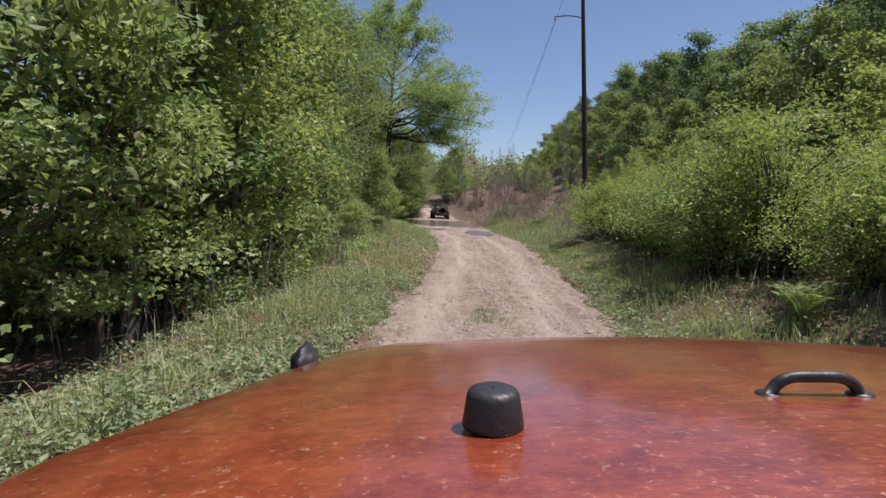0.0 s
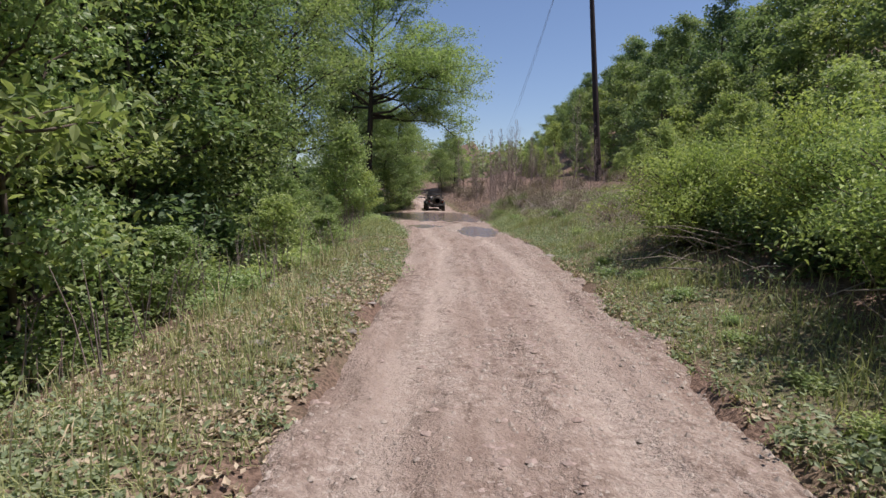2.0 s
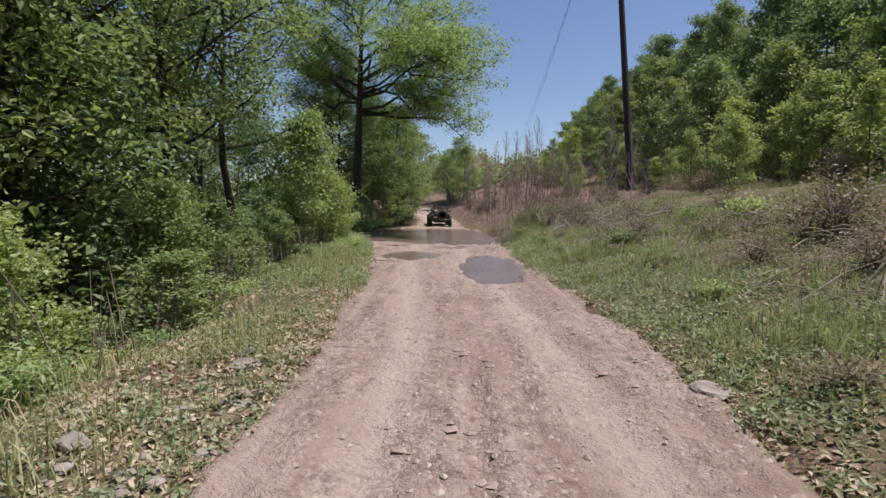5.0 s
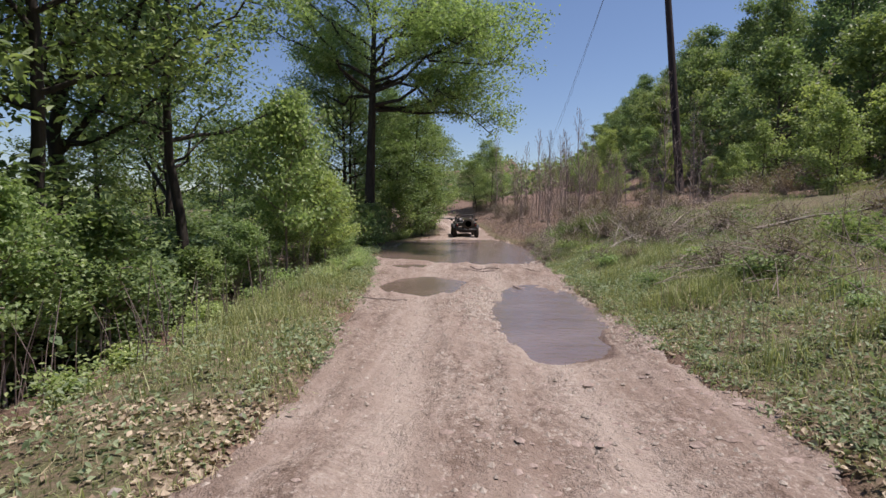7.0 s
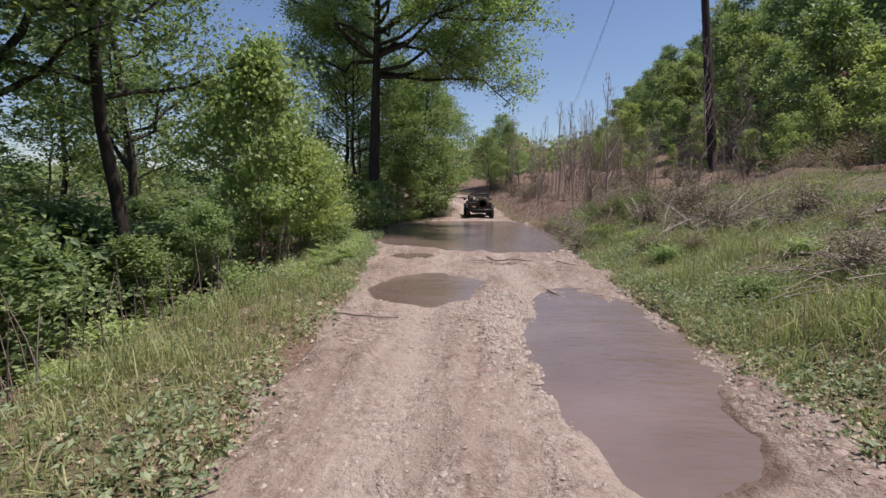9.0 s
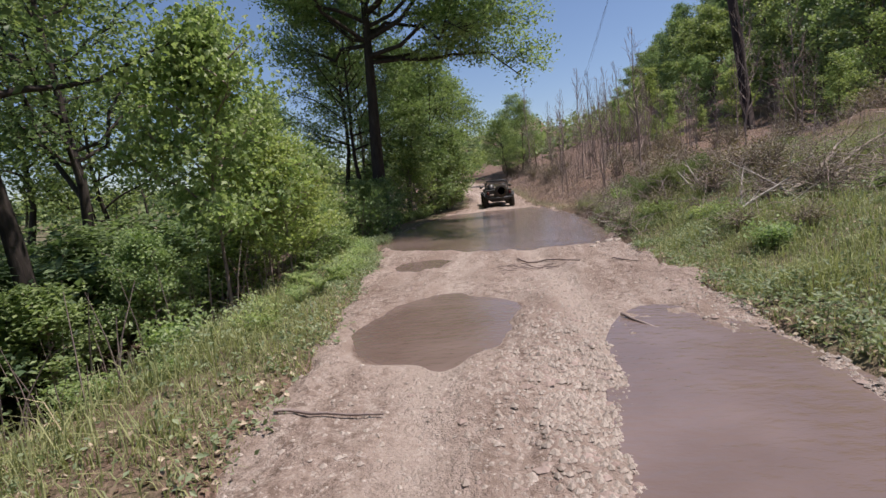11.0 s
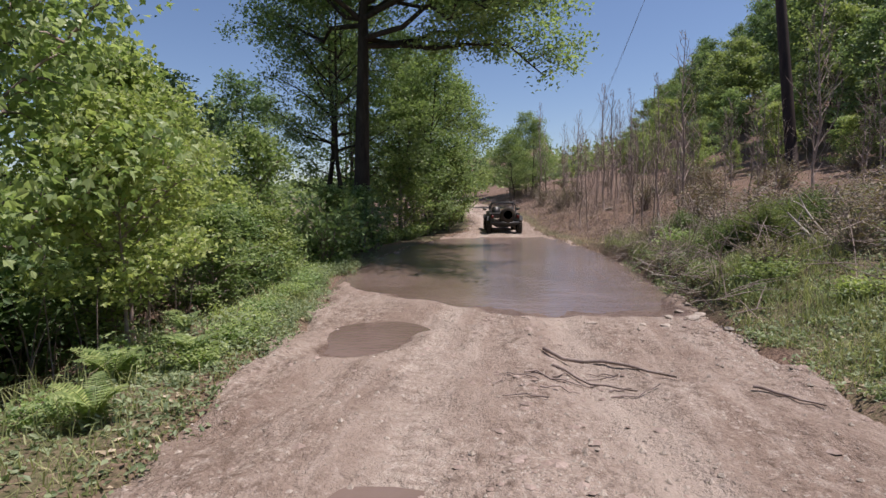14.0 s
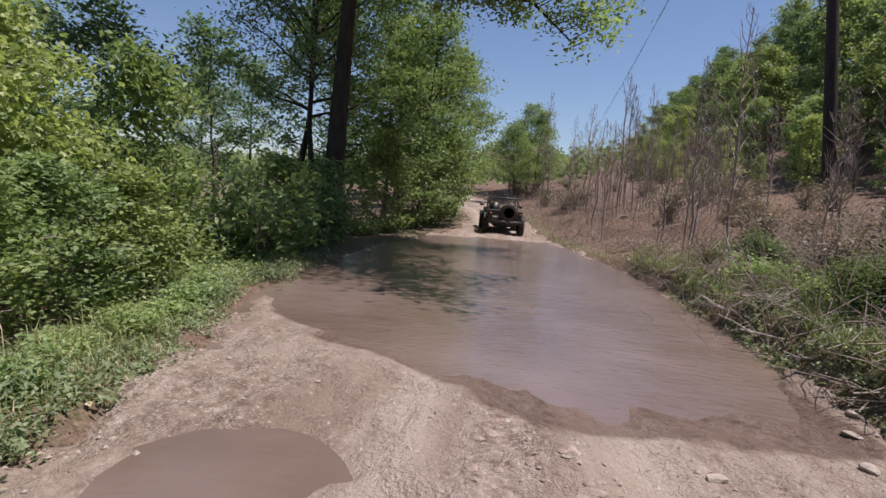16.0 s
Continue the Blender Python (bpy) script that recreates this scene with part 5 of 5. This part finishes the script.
def wheel(parent, x, y, r, w, name="wheel"):
    hub = new(name)
    hub.parent = parent
    hub.location = (x, y, r)
    h = w / 2
    g = Geo().add(*revolve([(r * 0.58, -h), (r * 0.9, -h), (r * 0.98, -h * 0.75), (r, -h * 0.4), (r, h * 0.4), (r * 0.98, h * 0.75), (r * 0.9, h), (r * 0.58, h)], 26, "x"))
    for i in range(22):
        a = 2 * math.pi * i / 22
        V, F = box(0, 0, r * 1.01, w * 0.86, r * 0.13, r * 0.06, 0.006)
        c, s_ = math.cos(a), math.sin(a)
        g.add(V @ np.array([[1, 0, 0], [0, c, s_], [0, -s_, c]]), F)
    part("tyre", g, TYRE, hub)
    part("rim", Geo().add(*revolve([(0.03, -h * 0.5), (r * 0.5, -h * 0.55), (r * 0.6, -h * 0.98), (r * 0.6, h * 0.98), (r * 0.5, h * 0.55), (0.03, h * 0.5)], 20, "x")), CHROME, hub)
    return hub


def extrude_side(profile, x0, x1):
    """A closed body from a side outline of (y, z) pairs."""
    k = len(profile)
    V = np.array([[x0, y, z] for y, z in profile] + [[x1, y, z] for y, z in profile])
    F = [list(range(k))[::-1], list(range(k, 2 * k))] + [[i, (i + 1) % k, k + (i + 1) % k, k + i] for i in range(k)]
    return V, F


def open_jeep():
    """Origin under the middle; y is ahead."""
    top = new("off_road_car")
    tub = [(-1.75, 0.58), (-1.75, 1.12), (-0.35, 1.12), (-0.2, 0.92), (0.3, 0.92), (0.42, 1.18), (0.62, 1.2), (1.75, 1.12), (1.8, 0.6)]
    part("body", Geo().add(*extrude_side(tub, -0.76, 0.76)), OLIVE, top, smoothed=False)
    for x in (-1, 1):
        for y in (-1.15, 1.2):
            part("fender", Geo().add(*extrude_side([(y - 0.55, 0.75), (y - 0.4, 0.97), (y + 0.4, 0.97), (y + 0.55, 0.75), (y + 0.5, 0.73), (y + 0.36, 0.91), (y - 0.36, 0.91), (y - 0.5, 0.73)], x * 0.76, x * 0.93)), RUBBER, top, smoothed=False)
            wheel(top, x * 0.8, y, 0.42, 0.27)
        part("tail_lamp", Geo().add(*box(x * 0.66, -1.77, 0.95, 0.13, 0.05, 0.17, 0.012)), RED, top, "red tail lamp")
        part("mirror", Geo().add(*box(x * 0.93, 0.42, 1.3, 0.2, 0.06, 0.15, 0.02)), OLIVE, top)
        part("seat", Geo().add(*box(x * 0.38, -0.45, 1.13, 0.46, 0.16, 0.62, 0.06)), RUBBER, top)
    spare = new("spare_wheel")
    spare.parent = top
    spare.location = (0.12, -1.92, 1.05)
    r, h = 0.40, 0.13
    part("tyre", Geo().add(*revolve([(r * 0.55, -h), (r * 0.9, -h), (r, -h * 0.5), (r, h * 0.5), (r * 0.9, h), (r * 0.55, h)], 26, "y")), TYRE, spare)
    part("rim", Geo().add(*revolve([(0.03, -h * 0.3), (r * 0.57, -h * 0.95), (r * 0.57, h * 0.9), (0.03, h * 0.9)], 20, "y")), OLIVE, spare)
    part("bumper", Geo().add(*box(0, -1.85, 0.62, 1.5, 0.16, 0.16, 0.03)), RUBBER, top, "black rear bumper")
    for y0, z1 in ((-0.7, 1.66), (0.35, 1.64)):
        pts = [(-0.68, y0, 1.1), (-0.66, y0, 1.5), (-0.56, y0, z1), (0.0, y0, z1 + 0.02), (0.56, y0, z1), (0.66, y0, 1.5), (0.68, y0, 1.1)]
        part("roll_bar", Geo().add(*tube(pts, np.full(7, 0.035), 8)), RUBBER, top)
    for x in (-0.56, 0.56):
        part("roof_bar", Geo().add(*tube([(x, -0.7, 1.66), (x, 0.35, 1.64)], np.full(2, 0.035), 8)), RUBBER, top)
    part("license_plate", Geo().add(*box(-0.45, -1.78, 0.8, 0.3, 0.015, 0.15, 0.005)), DEAD, top, "small pale plate")
    part("underbody", Geo().add(*box(0, 0, 0.5, 1.0, 3.2, 0.2, 0.04)), RUBBER, top)
    return tagged(top, "dark muddy open-topped off-road car with rear spare wheel", "car")


jeep = open_jeep()
jeep.matrix_basis = pose(-0.58, 61.6, -0.45, 0.5, 0, 7)


def orange_car():
    """The car that carries the view at the start; its hood lies ahead of the origin."""
    top = new("orange_car")
    mid = 0.33
    ys = np.array([0.02, 0.2, 0.42, 0.6, 0.8, 0.95, 1.03, 1.07, 1.08])
    drop = np.array([-0.005, 0, 0, 0.018, 0.042, 0.062, 0.078, 0.12, 0.2])
    half = np.interp(ys, [0, 0.42, 1.0, 1.1], [0.80, 0.71, 0.545, 0.52])
    us = np.array([-1.0, -0.995, -0.97, -0.92, -0.8, -0.55, -0.25, 0, 0.25, 0.55, 0.8, 0.92, 0.97, 0.995, 1.0])
    fall = 0.022 * np.abs(us) ** 2 + np.interp(np.abs(us), [0, 0.9, 0.97, 0.995, 1.0], [0, 0, 0.018, 0.06, 0.16])
    X = mid + half[:, None] * us[None]
    Y = np.repeat(ys[:, None], len(us), 1)
    Z = 1.315 - drop[:, None] - fall[None]
    part("hood", Geo().add(*grid(X, Y, Z)), HOOD, top, "burnt-orange metallic hood flecked with dried mud")
    side = [(1.07, 0.62), (1.07, 1.14), (0.0, 1.24), (-0.55, 1.2), (-0.75, 0.95), (-1.3, 0.95), (-1.45, 1.12), (-2.3, 1.12), (-2.3, 0.6)]
    part("body", Geo().add(*extrude_side(side, mid - 0.5, mid + 0.5)), HOOD, top, smoothed=False)
    part("tub", Geo().add(*extrude_side([(-0.05, 0.6), (-0.05, 1.22), (-0.5, 1.2), (-0.75, 0.95), (-1.3, 0.95), (-1.45, 1.12), (-2.3, 1.12), (-2.3, 0.6)], mid - 0.76, mid + 0.76)), HOOD, top, smoothed=False)
    part("grille", Geo().add(*box(mid, 1.09, 0.9, 1.0, 0.05, 0.46, 0.03)), HOOD, top)
    for x in (-1, 1):
        part("headlight", Geo().add(*revolve([(0.02, 0.03), (0.085, 0.02), (0.09, 0.0), (0.09, -0.04)], 20, "y", (mid + x * 0.36, 1.12, 0.95))), CHROME, top, "round headlight")
        for y in (0.62, -1.75):
            part("fender", Geo().add(*extrude_side([(y - 0.6, 0.8), (y - 0.42, 1.02), (y + 0.42, 1.02), (y + 0.55, 0.9), (y + 0.5, 0.86), (y + 0.38, 0.97), (y - 0.38, 0.97), (y - 0.55, 0.78)], mid + x * 0.56, mid + x * 0.92)), RUBBER, top, smoothed=False)
            wheel(top, mid + x * 0.78, y, 0.42, 0.27)
        part("hood_latch", Geo().add(*box(mid + x * 0.59, 0.95, 1.21, 0.035, 0.085, 0.06, 0.012)), RUBBER, top, "black rubber hood latch")
    part("front_bumper", Geo().add(*box(mid, 1.25, 0.66, 1.3, 0.16, 0.16, 0.03)), RUBBER, top)
    part("hood_stop", Geo().add(*revolve([(0.001, 0.032), (0.015, 0.032), (0.0205, 0.0297), (0.0225, 0.026), (0.0262, 0.003), (0.0265, 0.0), (0.001, -0.004)], 28, at=(0.039, 0.44, 1.312))), RUBBER, top, "black rubber windscreen stop")
    t = np.linspace(0, 1, 15)
    zz = (1 - np.abs(2 * t - 1) ** 5) * 0.019
    part("tie_loop", Geo().add(*tube(np.stack([0.330 + 0.094 * t, 0.535 + 0 * t, 1.303 + zz], 1), np.full(15, 0.0062), 8)), RUBBER, top, "black metal tie-down loop")
    for x in (0.330, 0.424):
        part("loop_foot", Geo().add(*revolve([(0.001, 0.006), (0.012, 0.005), (0.014, 0.0), (0.001, -0.004)], 18, at=(x, 0.535, 1.300))), RUBBER, top)
    pts = [(mid - 0.72, -0.12, 1.24), (mid - 0.68, -0.28, 1.75), (mid + 0.68, -0.28, 1.75), (mid + 0.72, -0.12, 1.24), (mid - 0.72, -0.12, 1.24)]
    part("windscreen_frame", Geo().add(*tube(pts, np.full(5, 0.03), 8)), HOOD, top)
    return tagged(top, "burnt-orange off-road car with black hood fittings on the dirt", "car")


car = orange_car()
car.matrix_basis = pose(0, 0, 1.5, 0, -2.9, -0.2) @ pose(0, 0, -1.5)
